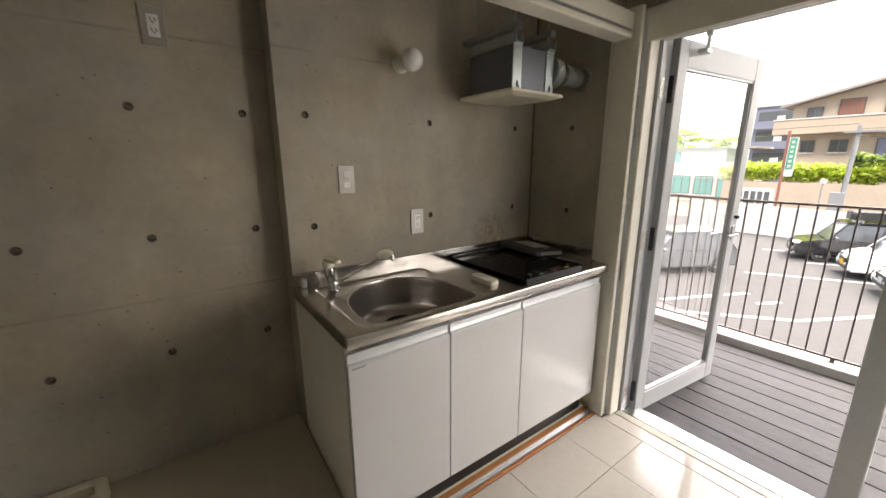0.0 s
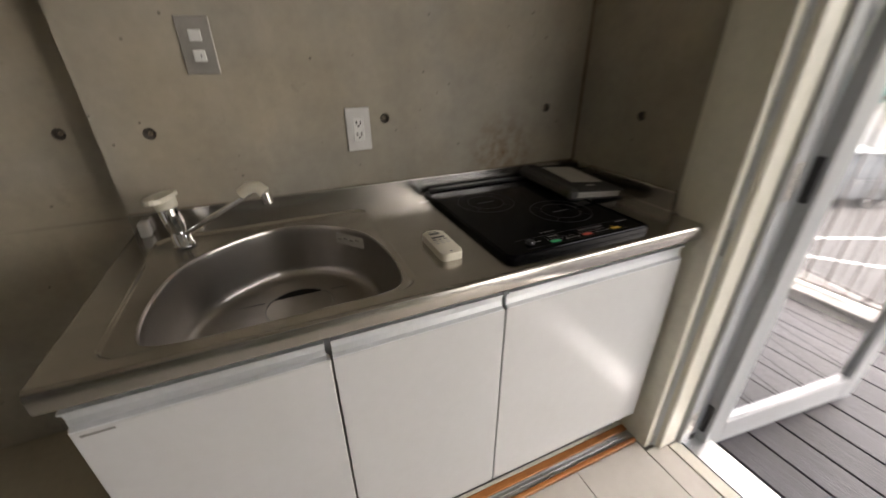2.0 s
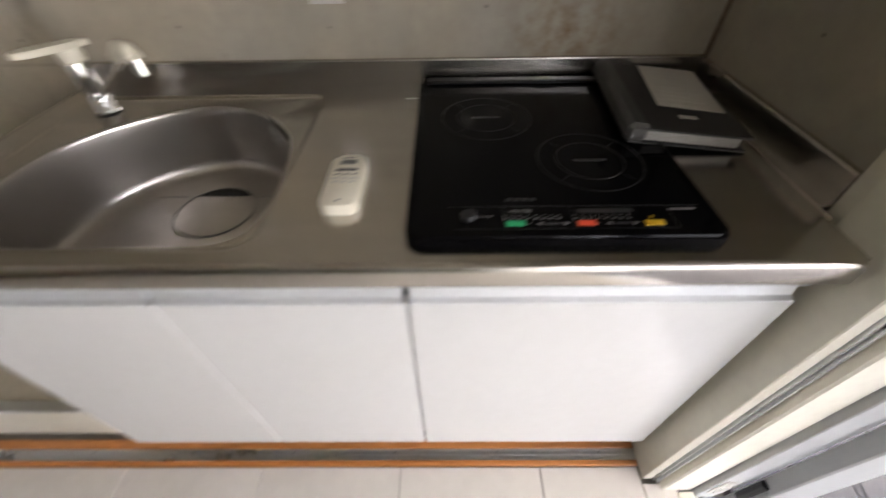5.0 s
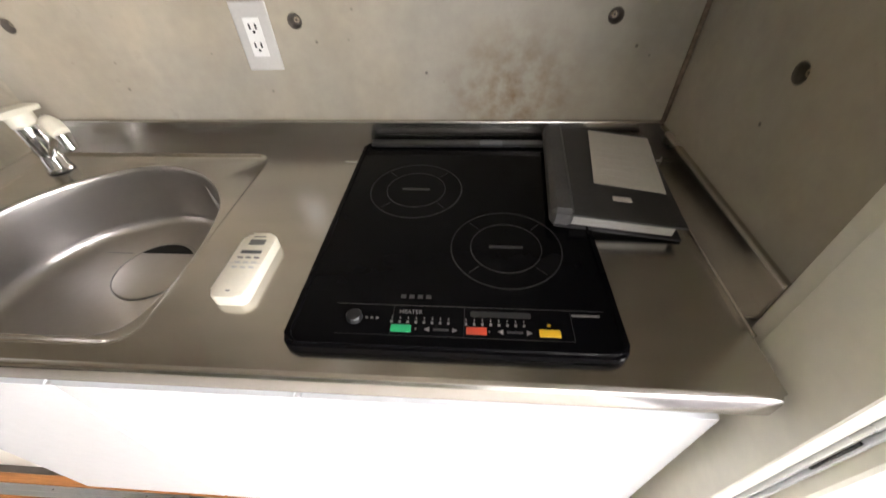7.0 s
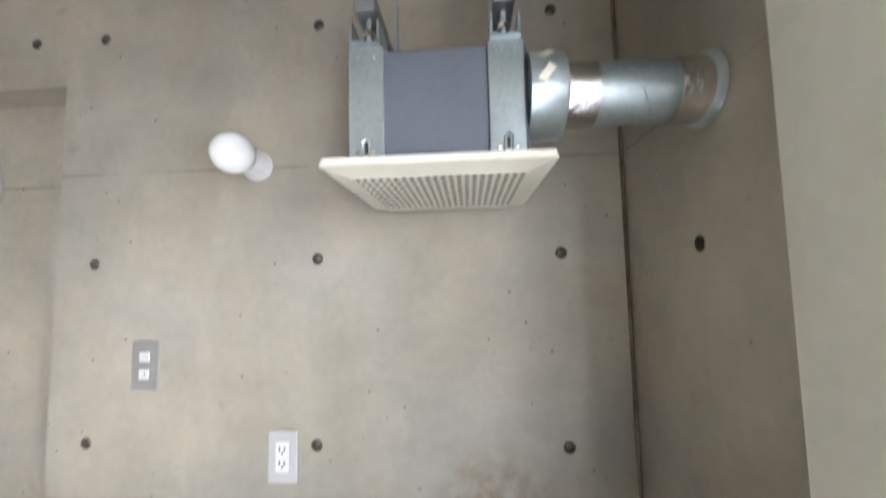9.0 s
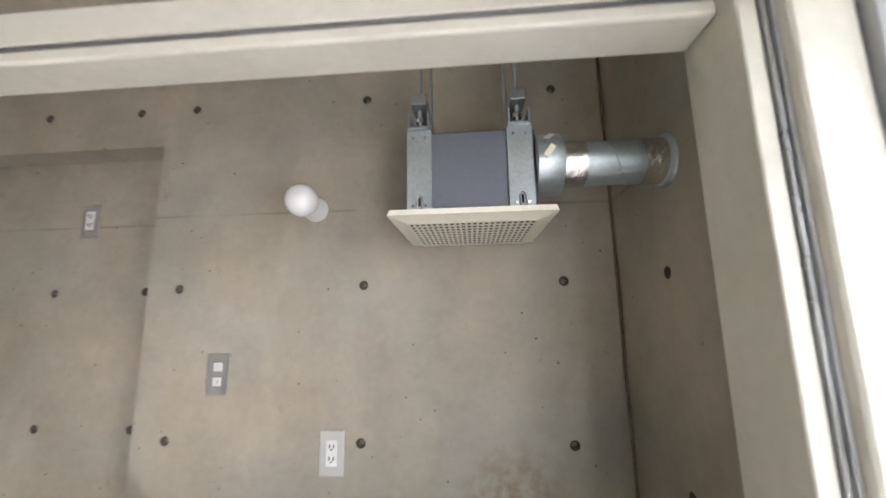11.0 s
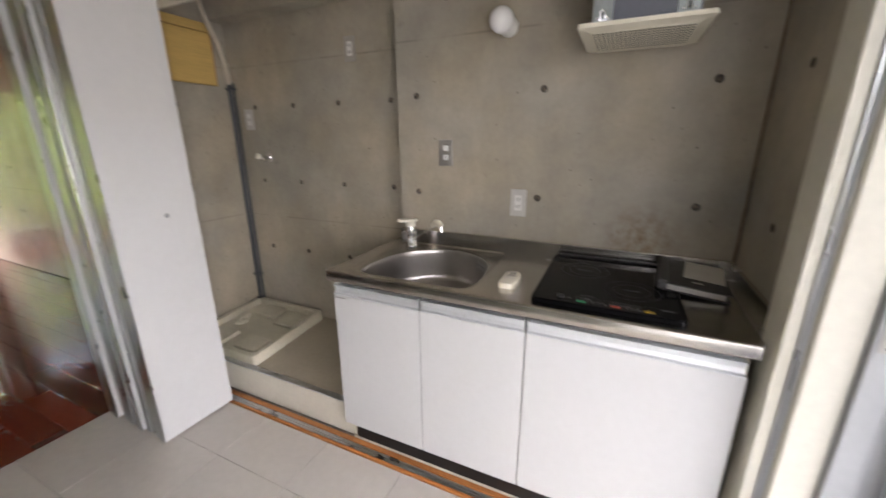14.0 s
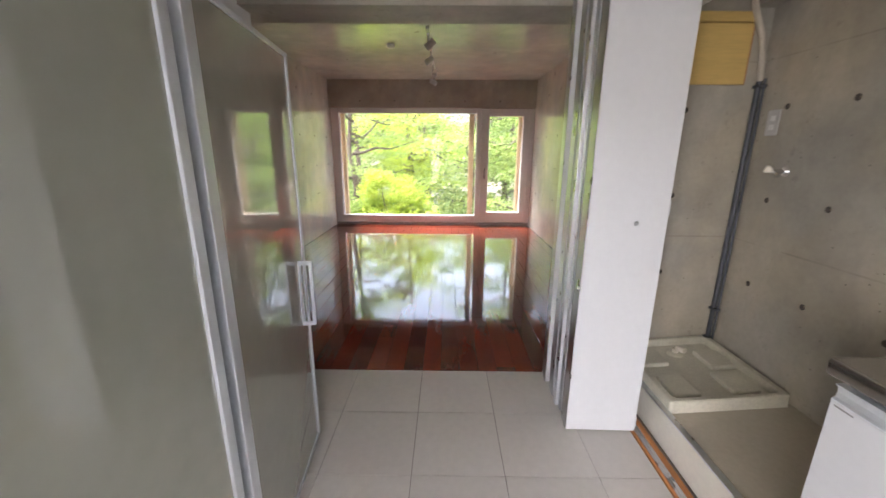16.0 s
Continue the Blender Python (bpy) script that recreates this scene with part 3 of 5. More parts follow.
leaf_part("lever", 0.67, 0.79, -0.075, -0.062, 0.925, 0.942, ALU_DARK, 0.004, hd)
leaf_part("lever_neck", 0.772, 0.788, -0.07, -0.045, 0.925, 0.94, CHROME, 0.002, hd)
leaf_part("handle_rose", 0.765, 0.795, 0.0, 0.008, 0.90, 0.985, CHROME, 0.003)
leaf_part("lever", 0.67, 0.79, 0.022, 0.035, 0.925, 0.94, CHROME, 0.004)
leaf_part("thumb_turn", 0.77, 0.79, -0.065, -0.04, 1.03, 1.05, BLACK, 0.004)
leaf_part("lock_plate", 0.819, 0.823, -0.032, -0.008, 0.62, 0.70, ALU_DARK, 0.001)
for z in (0.10, 0.98, 1.70):
    hg = leaf_part("hinge", -0.002, 0.001, -0.036, -0.004, z - 0.05, z + 0.05, ALU_DARK, 0.0005, label="steel butt hinge with screws")
    b = rod((0.926, -0.664, z - 0.06), (0.926, -0.664, z + 0.06), 0.011, seg=10)
    part("hinge_knuckle", b, BLACK, hg)
    part("hinge_plate", boxm(0.840, 0.880, -0.6575, -0.655, z - 0.05, z + 0.05, 0.0005), PLATE, dw)
    for k in range(6):
        zz, xx = z - 0.04 + 0.016 * k, 0.852 + 0.018 * (k % 2)
        part("hinge_screw", lathe(((0.004, 0), (0.003, 0.0015), (0, 0.002)), pose(xx, -0.6575, zz, 90), 8), CHROME, dw)
arm = thing("door_closer", 0.98, -0.80, 1.90, "white folding door-stay arm at the head", "door closer")
part("arm", tube(((0.93, -0.80, 1.915), (1.02, -0.765, 1.90), (1.10, -0.73, 1.885)), 0.008, 8), WHITE_PL, arm)
part("arm_foot", boxm(1.07, 1.12, -0.745, -0.70, 1.868, 1.888, 0.004), ALU, arm)
part("arm_pivot", rod((0.93, -0.80, 1.90), (0.93, -0.80, 1.926), 0.014, seg=12), ALU, arm)

# ---- balcony ----
bal = thing("balcony", 1.7, -1.5, -0.06, "balcony slab with white kerb", "balcony", kind="structure")
part("balcony_slab", boxm(0.97, 2.62, -4.2, 1.6, -0.45, -0.10), KERB, bal)
part("kerb", boxm(2.415, 2.60, -4.2, 1.6, -0.10, 0.0, 0.008, 2), KERB, bal)
# Out-of-view slab; its reach to x=3.2 limits sky light on deck and door.
slab("unseen_soffit", 1.0, 3.2, -4.2, 1.6, 2.62, 2.82, KERB, "unseen white slab over the balcony, its depth set to limit sky light", "ceiling")
slab("wall_balcony_end", 0.97, 2.60, 1.5, 1.6, -0.10, 2.6, KERB, "plain wall closing the end of the balcony", "wall")
slab("wall_facade", 0.80, 1.0, -0.47, 1.6, -2.6, 2.7, KERB, "plain pale outer wall of the building", "wall")
slab("wall_facade_low", 0.98, 1.0, -4.2, -2.60, -2.6, 2.7, KERB, "plain pale outer wall of the building", "wall")
RAIL = thing("balcony_railing", 2.53, -1.3, 0.0, "dark brown iron balcony railing with thin upright bars", "railing")
part("top_rail", boxm(2.512, 2.548, -4.2, 1.5, 1.066, 1.082, 0.002), IRON, RAIL)
part("bottom_rail", boxm(2.52, 2.54, -4.2, 1.5, 0.022, 0.036), IRON, RAIL)
y = -4.15
bar = None
while y < 1.48:
    b = new("baluster", bar) if bar else part("baluster", boxm(2.525, 2.535, -0.005, 0.005, 0.036, 1.066), IRON)
    bar = b.data
    b.parent = RAIL
    b.matrix_parent_inverse = RAIL.matrix_basis.inverted()
    b.location = (0, y, 0)
    y += 0.0985
for y in (-3.2, -1.24, 0.7):
    part("rail_foot", boxm(2.515, 2.545, y - 0.012, y + 0.012, -0.002, 0.022), IRON, RAIL)

# ---- sink cabinet ----
cab = thing("sink_cabinet", 0.0, -0.28, 0.0, "white three-door sink cabinet with aluminium finger rail and black plinth", "cabinet")
for x0, lab in ((-0.688, "cream end panel"), (0.664, "")):
    bm = prism([(-0.004, 0.012), (-0.492, 0.012), (-0.492, 0.128), (-0.534, 0.128), (-0.534, 0.818), (-0.004, 0.818)], x0, x0 + 0.016,
               m=Matrix(((0, 0, 1, 0), (1, 0, 0, 0), (0, 1, 0, 0), (0, 0, 0, 1))))
    part("side_panel", bm, CREAM, cab, lab)
part("base_panel", boxm(-0.672, 0.664, -0.520, -0.014, 0.116, 0.130), CREAM, cab)
part("back_panel", boxm(-0.672, 0.664, -0.012, -0.004, 0.102, 0.70), CREAM, cab)
part("plinth", boxm(-0.672, 0.664, -0.499, -0.486, 0.011, 0.116), BLACK, cab, "black recessed plinth")
part("finger_rail", boxm(-0.672, 0.664, -0.530, -0.515, 0.745, 0.818), ALU_DARK, cab, "grey aluminium finger rail")
GRIP = [(-0.5575, 0.7565), (-0.5575, 0.7590), (-0.549, 0.763), (-0.5465, 0.776), (-0.549, 0.791), (-0.5575, 0.795), (-0.5575, 0.799), (-0.536, 0.799), (-0.536, 0.7565)]
for x0, x1 in ((-0.687, -0.2935), (-0.2895, 0.0955), (0.0995, 0.679)):
    dr = part("door", boxm(x0, x1, -0.556, -0.536, 0.130, 0.7555, 0.0025, 2), CABINET_WHITE, cab)
    part("edge_grip", prism(GRIP, x0 + 0.002, x1 - 0.006, m=Matrix(((0, 0, 1, 0), (1, 0, 0, 0), (0, 1, 0, 0), (0, 0, 0, 1)))), SATIN, dr, "satin aluminium grip")
part("maker_mark", boxm(-0.675, -0.63, -0.5568, -0.556, 0.743, 0.747), LINE, cab)

# ---- stainless worktop with basin ----
TOPZ = 0.865
wt = thing("worktop", 0.0, -0.29, TOPZ, "brushed stainless worktop with pressed basin and upstand", "worktop")


def spline(points, n):
    """A closed smooth curve through the points."""
    out = []
    k = len(points)
    for i in range(k):
        p0, p1, p2, p3 = [Vector((*points[(i + j - 1) % k], 0)) for j in range(4)]
        for s in range(n):
            t = s / n
            out.append(tuple((0.5 * ((2 * p1) + (p2 - p0) * t + (2 * p0 - 5 * p1 + 4 * p2 - p3) * t * t + (3 * p1 - p0 - 3 * p2 + p3) * t ** 3))[:2]))
    return out


bowl = spline([(-0.155, -0.527), (-0.29, -0.534), (-0.43, -0.536), (-0.548, -0.528), (-0.583, -0.49), (-0.588, -0.38), (-0.562, -0.26), (-0.487, -0.165),
               (-0.36, -0.103), (-0.235, -0.133), (-0.145, -0.225), (-0.114, -0.35), (-0.117, -0.47)], 8)
RIMB, DECK = rounded(-0.634, -0.098, -0.549, -0.056, 0.045, 6), -0.006
bm = bmesh.new()
outer = [(-0.69, -0.572), (0.692, -0.572), (0.692, -0.008), (-0.69, -0.008)]
ov = [bm.verts.new((x, y, TOPZ)) for x, y in outer]
rv = [bm.verts.new((x, y, TOPZ)) for x, y in RIMB]
es = [bm.edges.new((ov[i], ov[(i + 1) % 4])) for i in range(4)] + [bm.edges.new((rv[i], rv[(i + 1) % len(rv)])) for i in range(len(rv))]
bmesh.ops.triangle_fill(bm, edges=es, use_beauty=True)
lo = [bm.verts.new((x, y, TOPZ - 0.006)) for x, y in outer]
for i in range(4):
    bm.faces.new((ov[i], ov[(i + 1) % 4], lo[(i + 1) % 4], lo[i]))
part("top", bm, STEEL, wt)
bm = bmesh.new()
steps = []
for ins, z in ((0.0, 0.0), (0.002, 0.0006), (0.004, 0.0002), (0.007, -0.0025), (0.010, -0.0048), (0.013, DECK)):
    o = rounded(-0.634 + ins, -0.098 - ins, -0.549 + ins, -0.056 - ins, 0.045 - ins, 6)
    steps.append([bm.verts.new((x, y, TOPZ + z)) for x, y in o])
for a, b in zip(steps, steps[1:]):
    for k in range(len(a)):
        bm.faces.new((a[k], a[(k + 1) % len(a)], b[(k + 1) % len(a)], b[k]))
iv = [bm.verts.new((x, y, TOPZ + DECK)) for x, y in bowl]
es = [bm.edges.get((steps[-1][i], steps[-1][(i + 1) % len(steps[-1])])) for i in range(len(steps[-1]))] + [bm.edges.new((iv[i], iv[(i + 1) % len(iv)])) for i in range(len(iv))]
bmesh.ops.triangle_fill(bm, edges=es, use_beauty=True)
part("pressed_deck", bm, STEEL, wt, "sunk tap deck round the basin", smooth=50)
bm = bmesh.new()
prof = [(y, z) for y, z in ((-0.572, 0.0), (-0.576, -0.001), (-0.5795, -0.004), (-0.581, -0.009), (-0.581, -0.036), (-0.579, -0.041), (-0.574, -0.044), (-0.56, -0.044), (-0.56, -0.006), (-0.572, -0.006))]
ra = [bm.verts.new((-0.692, y, TOPZ + z)) for y, z in prof]
rb = [bm.verts.new((0.686, y, TOPZ + z)) for y, z in prof]
for i in range(len(prof)):
    j = (i + 1) % len(prof)
    bm.faces.new((ra[i], ra[j], rb[j], rb[i]))
bm.faces.new(ra)
bm.faces.new(rb)
part("front_edge", bm, STEEL, wt, smooth=50)
part("end_edge", boxm(-0.693, -0.688, -0.572, -0.004, TOPZ - 0.044, TOPZ + 0.001, 0.001), STEEL, wt)
part("splashback", boxm(-0.69, 0.738, -0.012, -0.001, TOPZ - 0.004, TOPZ + 0.055, 0.004, 2), STEEL, wt)
part("side_upstand", boxm(0.724, 0.738, -0.46, -0.012, TOPZ - 0.004, TOPZ + 0.05, 0.004, 2), STEEL, wt)
part("side_strip", boxm(0.697, 0.724, -0.468, -0.012, TOPZ - 0.006, TOPZ + 0.001), STEEL, wt)
part("side_bead", tube([(0.6945, y, TOPZ + 0.0005) for y in (-0.498, -0.25, -0.014)], 0.0025, 8), STEEL, wt, smooth=60)
cx, cy = -0.335, -0.325
bm = bmesh.new()
rings = []
for f, z in ((1.0, DECK), (0.993, -0.0066), (0.986, -0.009), (0.981, -0.014), (0.978, -0.03), (0.962, -0.09), (0.950, -0.122), (0.938, -0.135), (0.915, -0.1445), (0.88, -0.1495), (0.80, -0.1515), (0.5, -0.1535), (0.2, -0.1545)):
    rings.append([bm.verts.new((cx + (x - cx) * f, cy + (y - cy) * f, TOPZ + z)) for x, y in bowl])
for a, b in zip(rings, rings[1:]):
    for k in range(len(a)):
        bm.faces.new((a[k], a[(k + 1) % len(a)], b[(k + 1) % len(a)], b[k]))
bm.faces.new(rings[-1])
part("basin", bm, STEEL_SOFT, wt, "deep D-shaped basin", smooth=60)
DX, DYC, DZF = -0.33, -0.278, TOPZ - 0.1545
dr = part("drain_cover", lathe(((0.0, 0.003), (0.074, 0.003), (0.079, 0.0022), (0.081, -0.002), (0.081, -0.008)), pose(DX, DYC, DZF), 48), STEEL_SOFT, wt, "round drain cover", smooth=40)
part("drain_gap", lathe(((0.081, 0.0), (0.081, 0.0024), (0.0822, 0.0024), (0.0822, 0.0)), pose(DX, DYC, DZF), 48), ALU_DARK, dr)
seg = [math.radians(39 + 102 * k / 14) for k in range(15)]
part("drain_opening", prism([(DX + 0.076 * math.cos(a), DYC + 0.076 * math.sin(a)) for a in seg], DZF + 0.0031, DZF + 0.0037), DARK, dr, "dark finger opening in the drain cover")
for x0, x1 in ((-0.475, -0.412), (-0.246, -0.195)):
    part("pressed_line", boxm(x0, x1, -0.2315, -0.230, DZF + 0.0005, DZF + 0.0032), ALU_DARK, wt)
st = part("care_sticker", obox(pose(-0.176, -0.203, TOPZ - 0.034, 86, 4, -45), 0.088, 0.03, 0.0008), PALE_PLATE, wt, "small pale care sticker in the basin")
for i in range(4):
    part("sticker_print", obox(pose(-0.2 + 0.013 * i, -0.18 - 0.013 * i, TOPZ - 0.034 + 0.003 * (i % 2), 86, 4, -45), 0.012, 0.003, 0.0016), LINE, st)

# ---- mixer tap ----
TX, TY = -0.562, -0.122
TZ = TOPZ - 0.006
tap = thing("mixer_tap", TX, TY, TZ, "chrome single-lever mixer tap with cream lever and spout end", "tap")
lean = pose(TX, TY, TZ, -6, -7)
part("base", lathe(((0.0, 0), (0.025, 0.0), (0.025, 0.006), (0.0215, 0.010), (0.021, 0.030), (0.0185, 0.034), (0.0185, 0.042), (0.0205, 0.046), (0.0225, 0.090), (0.0225, 0.097), (0.0, 0.098)), lean, 28), CHROME, tap, smooth=40)
part("lever_cap", lathe(((0.019, 0.097), (0.023, 0.099), (0.0245, 0.118), (0.023, 0.128), (0.016, 0.132), (0.0, 0.133)), lean, 28), CREAM_PL, tap, "cream lever", smooth=40)
part("lever", prism([(-0.018, -0.017), (0.03, -0.021), (0.085, -0.021), (0.112, -0.017), (0.124, -0.008), (0.127, 0.0), (0.124, 0.008), (0.112, 0.017), (0.085, 0.021), (0.03, 0.021), (-0.018, 0.017)], 0.121, 0.132, m=pose(TX - 0.008, TY + 0.012, TZ + 0.002, 0, -7, -93), bev=0.004), CREAM_PL, tap)
part("spout", tube(((TX + 0.012, TY - 0.008, TZ + 0.034), (TX + 0.03, TY - 0.02, TZ + 0.045), (-0.405, -0.206, TZ + 0.126), (-0.385, -0.218, TZ + 0.140)), 0.0068, 12), CHROME, tap, smooth=60)
sp = part("spout_end", tube(((-0.402, -0.208, TZ + 0.138), (-0.384, -0.219, TZ + 0.153), (-0.366, -0.229, TZ + 0.154), (-0.354, -0.236, TZ + 0.142)), 0.0135, 14), CREAM_PL, tap, "cream spout end", smooth=60)
part("nozzle", rod((-0.354, -0.236, TZ + 0.142), (-0.350, -0.239, TZ + 0.117), 0.0112, 0.0105, 16), CHROME, sp, smooth=40)
part("corner_cap", boxm(-0.668, -0.645, -0.045, -0.013, TOPZ + 0.0, TOPZ + 0.04, 0.006, 2), PALE_PLATE, wt)

# ---- hob ----
HB = TOPZ + 0.001
hob = thing("induction_hob", 0.32, -0.27, HB, "black two-ring electric hob with a glass top and coloured buttons", "hob")
part("tray", prism(rounded(0.103, 0.532, -0.546, -0.026, 0.02), HB, HB + 0.012, bev=0.004), BLACK_GLASS, hob)
part("vent_insert", boxm(0.355, 0.402, -0.052, -0.032, HB + 0.018, HB + 0.0212, 0.001), PIPE, hob, "grey vent insert")
part("back_vent", boxm(0.12, 0.52, -0.052, -0.028, HB + 0.012, HB + 0.02, 0.003), BLACK, hob)
part("front_lip", tube([(x, y, HB + 0.012) for x, y in rounded(0.110, 0.525, -0.539, -0.034, 0.016)], 0.003, 6, closed=True), BLACK_GLASS, hob)


def disc_ring(cx, cy, r0, r1, z):
    return lathe(((r0, 0), (r0, 0.0005), (r1, 0.0005), (r1, 0)), pose(cx, cy, z), 48)


for cx, cy in ((0.236, -0.207), (0.393, -0.359)):
    part("ring_mark", disc_ring(cx, cy, 0.0535, 0.0548, HB + 0.012), RINGP, hob)
    part("ring_mark", disc_ring(cx, cy, 0.0835, 0.0855, HB + 0.012), FAINT, hob)
    for k in range(4):
        a = math.radians(45 + 90 * k)
        part("ring_tick", obox(pose(cx + 0.069 * math.cos(a), cy + 0.069 * math.sin(a), HB + 0.0121, 0, 0, 45 + 90 * k), 0.02, 0.0012, 0.0006), FAINT, hob)
    part("ring_bar", boxm(cx - 0.026, cx + 0.026, cy - 0.0028, cy + 0.0028, HB + 0.012, HB + 0.0126), RINGP, hob)
part("panel_line", boxm(0.16, 0.512, -0.4775, -0.4768, HB + 0.012, HB + 0.0124), RINGP, hob)
part("dial", lathe(((0.0, 0.008), (0.009, 0.008), (0.0105, 0.006), (0.0105, 0.0)), pose(0.189, -0.500, HB + 0.012), 20), BLACK, hob, smooth=40)
for x, m in ((0.252, GREEN_BTN), (0.348, RED_BTN), (0.439, YEL_BTN)):
    part("button", boxm(x - 0.013, x + 0.013, -0.5195, -0.5085, HB + 0.012, HB + 0.0136, 0.0006), m, hob)
for x in (0.303, 0.396):
    part("arrow_mark", boxm(x - 0.010, x + 0.010, -0.5155, -0.5125, HB + 0.012, HB + 0.0125), RINGP, hob)
    for s in (-1, 1):
        part("arrow_head", prism([(x + s * 0.0215, -0.514), (x + s * 0.0145, -0.5105), (x + s * 0.0145, -0.5175)][::s], HB + 0.012, HB + 0.0127), LINE, hob)
    part("arrow_dot", boxm(x - 0.033, x - 0.031, -0.515, -0.513, HB + 0.012, HB + 0.0125), LINE, hob)
for sx in (0.238, 0.334):
    for i in range(8):
        part("scale_mark", boxm(sx + i * 0.0105, sx + 0.0012 + i * 0.0105, -0.4995, -0.4955, HB + 0.012, HB + 0.0125), LINE, hob)
        part("scale_digit", boxm(sx - 0.001 + i * 0.0105, sx + 0.0022 + i * 0.0105, -0.5055, -0.502, HB + 0.012, HB + 0.0125), LINE, hob)
part("display_window", prism(rounded(0.340, 0.418, -0.4925, -0.4835, 0.003, 3), HB + 0.0121, HB + 0.0124), FAINT, hob)
for i in range(3):
    part("dial_mark", boxm(0.203 + 0.007 * i, 0.2065 + 0.007 * i, -0.5005, -0.4975, HB + 0.012, HB + 0.0125), LINE, hob)


def text(body, size, m, material, parent, name="lettering"):
    cu = bpy.data.curves.new(name, "FONT")
    cu.body, cu.size, cu.extrude, cu.align_x = body, size, 0.0002, "CENTER"
    o = new(name, cu)
    o.matrix_world = m
    bpy.context.view_layer.update()
    me = bpy.data.meshes.new_from_object(o.evaluated_get(bpy.context.evaluated_depsgraph_get()))
    bpy.data.objects.remove(o)
    me.materials.append(material)
    o2 = new(name, me)
    o2.parent = parent
    o2.matrix_parent_inverse = parent.matrix_basis.inverted()
    o2.matrix_basis = m
    return o2


for x0, x1, y0, y1 in ((0.168, 0.468, -0.5245, -0.5238), (0.2385, 0.2392, -0.5238, -0.4775), (0.468, 0.4687, -0.5245, -0.4775), (0.332, 0.3327, -0.5238, -0.4775)):
    part("panel_outline", boxm(x0, x1, y0, y1, HB + 0.012, HB + 0.0123), FAINT, hob)
part("button_frame", boxm(0.437, 0.441, -0.5035, -0.4995, HB + 0.012, HB + 0.0126), YEL_BTN, hob)
part("maker_mark", boxm(0.470, 0.505, -0.4865, -0.4835, HB + 0.012, HB + 0.0126), LINE, hob)
text("HEATER", 0.0085, pose(0.262, -0.4905, HB + 0.0124), LINE, hob)
for i in range(4):
    part("warning_mark", boxm(0.245 + i * 0.0115, 0.252 + i * 0.0115, -0.465, -0.459, HB + 0.012, HB + 0.0126), RINGP, hob)

# ---- things on the worktop ----
rem = thing("remote_control", -0.004, -0.385, TOPZ, "cream air-conditioner remote control with grey print", "remote control", rz=0)
part("shell", prism(rounded(-0.025, 0.028, -0.478, -0.345, 0.013), TOPZ, TOPZ + 0.019, bev=0.005), CREAM_PL, rem, smooth=40)
part("display", boxm(-0.011, 0.014, -0.373, -0.361, TOPZ + 0.019, TOPZ + 0.0195), mat("grey_display", (0.16, 0.16, 0.15), 0.3), rem)
part("wide_button", boxm(-0.015, 0.018, -0.393, -0.386, TOPZ + 0.019, TOPZ + 0.0203, 0.0006), mat("dark_grey_key", (0.1, 0.1, 0.1), 0.5), rem)
part("cover_seam", boxm(-0.0245, 0.0275, -0.4135, -0.4128, TOPZ + 0.019, TOPZ + 0.0193), PALE_PLATE, rem)
for i in range(3):
    for j in range(3):
        part("key", boxm(-0.015 + 0.013 * i, -0.007 + 0.013 * i, -0.403 - 0.010 * j, -0.400 - 0.010 * j, TOPZ + 0.019, TOPZ + 0.0198), PALE_PLATE if j else LINE, rem)
part("name_print", boxm(-0.009, 0.010, -0.3555, -0.353, TOPZ + 0.019, TOPZ + 0.0194), LINE, rem)
part("mark", boxm(-0.002, 0.004, -0.468, -0.465, TOPZ + 0.019, TOPZ + 0.0194), LINE, rem)

BZ = TOPZ + 0.008
binder = thing("ring_binder", 0.584, -0.166, BZ, "closed black ring binder of papers lying over the hob's end", "binder", rz=-5)
BM = binder.matrix_basis


def binder_part(name, x0, x1, y0, y1, z0, z1, m, bev=0.0, tilt=4.0, label=""):
    b = boxm(x0, x1, y0, y1, z0, z1, bev)
    bmesh.ops.transform(b, matrix=BM @ pose(0, 0, 0, 0, tilt, 0), verts=b.verts)
    return part(name, b, m, binder, label)


binder_part("back_cover", -0.10, 0.10, -0.152, 0.152, 0.0, 0.004, BINDER, 0.001)
binder_part("page_block", -0.098, 0.085, -0.147, 0.148, 0.005, 0.023, PAGES, 0.001, label="block of white pages")
binder_part("front_cover", -0.10, 0.10, -0.152, 0.152, 0.024, 0.028, BINDER, 0.001)
binder_part("spine", -0.108, -0.070, -0.153, 0.153, 0.0, 0.034, BINDER_EDGE, 0.008)
binder_part("label_tab", -0.005, 0.025, -0.10, -0.088, 0.028, 0.0286, PAPER)
sheet = thing("paper_sheet", 0.60, -0.10, BZ + 0.029, "loose printed paper sheet on the binder", "paper")
b = boxm(-0.015, 0.105, -0.055, 0.145, 0.029, 0.0298)
bmesh.ops.transform(b, matrix=BM @ pose(-0.012, 0, 0, 0, 4, -4), verts=b.verts)
part("sheet", b, PAPER, sheet)
for i in range(9):
    b = boxm(-0.004, 0.06 + 0.02 * (i % 2), -0.045 + 0.02 * i, -0.0438 + 0.02 * i, 0.0298, 0.0301)
    bmesh.ops.transform(b, matrix=BM @ pose(-0.012, 0, 0, 0, 4, -4), verts=b.verts)
    part("print_line", b, PALE_PLATE, sheet)
# ---- wall plates ----


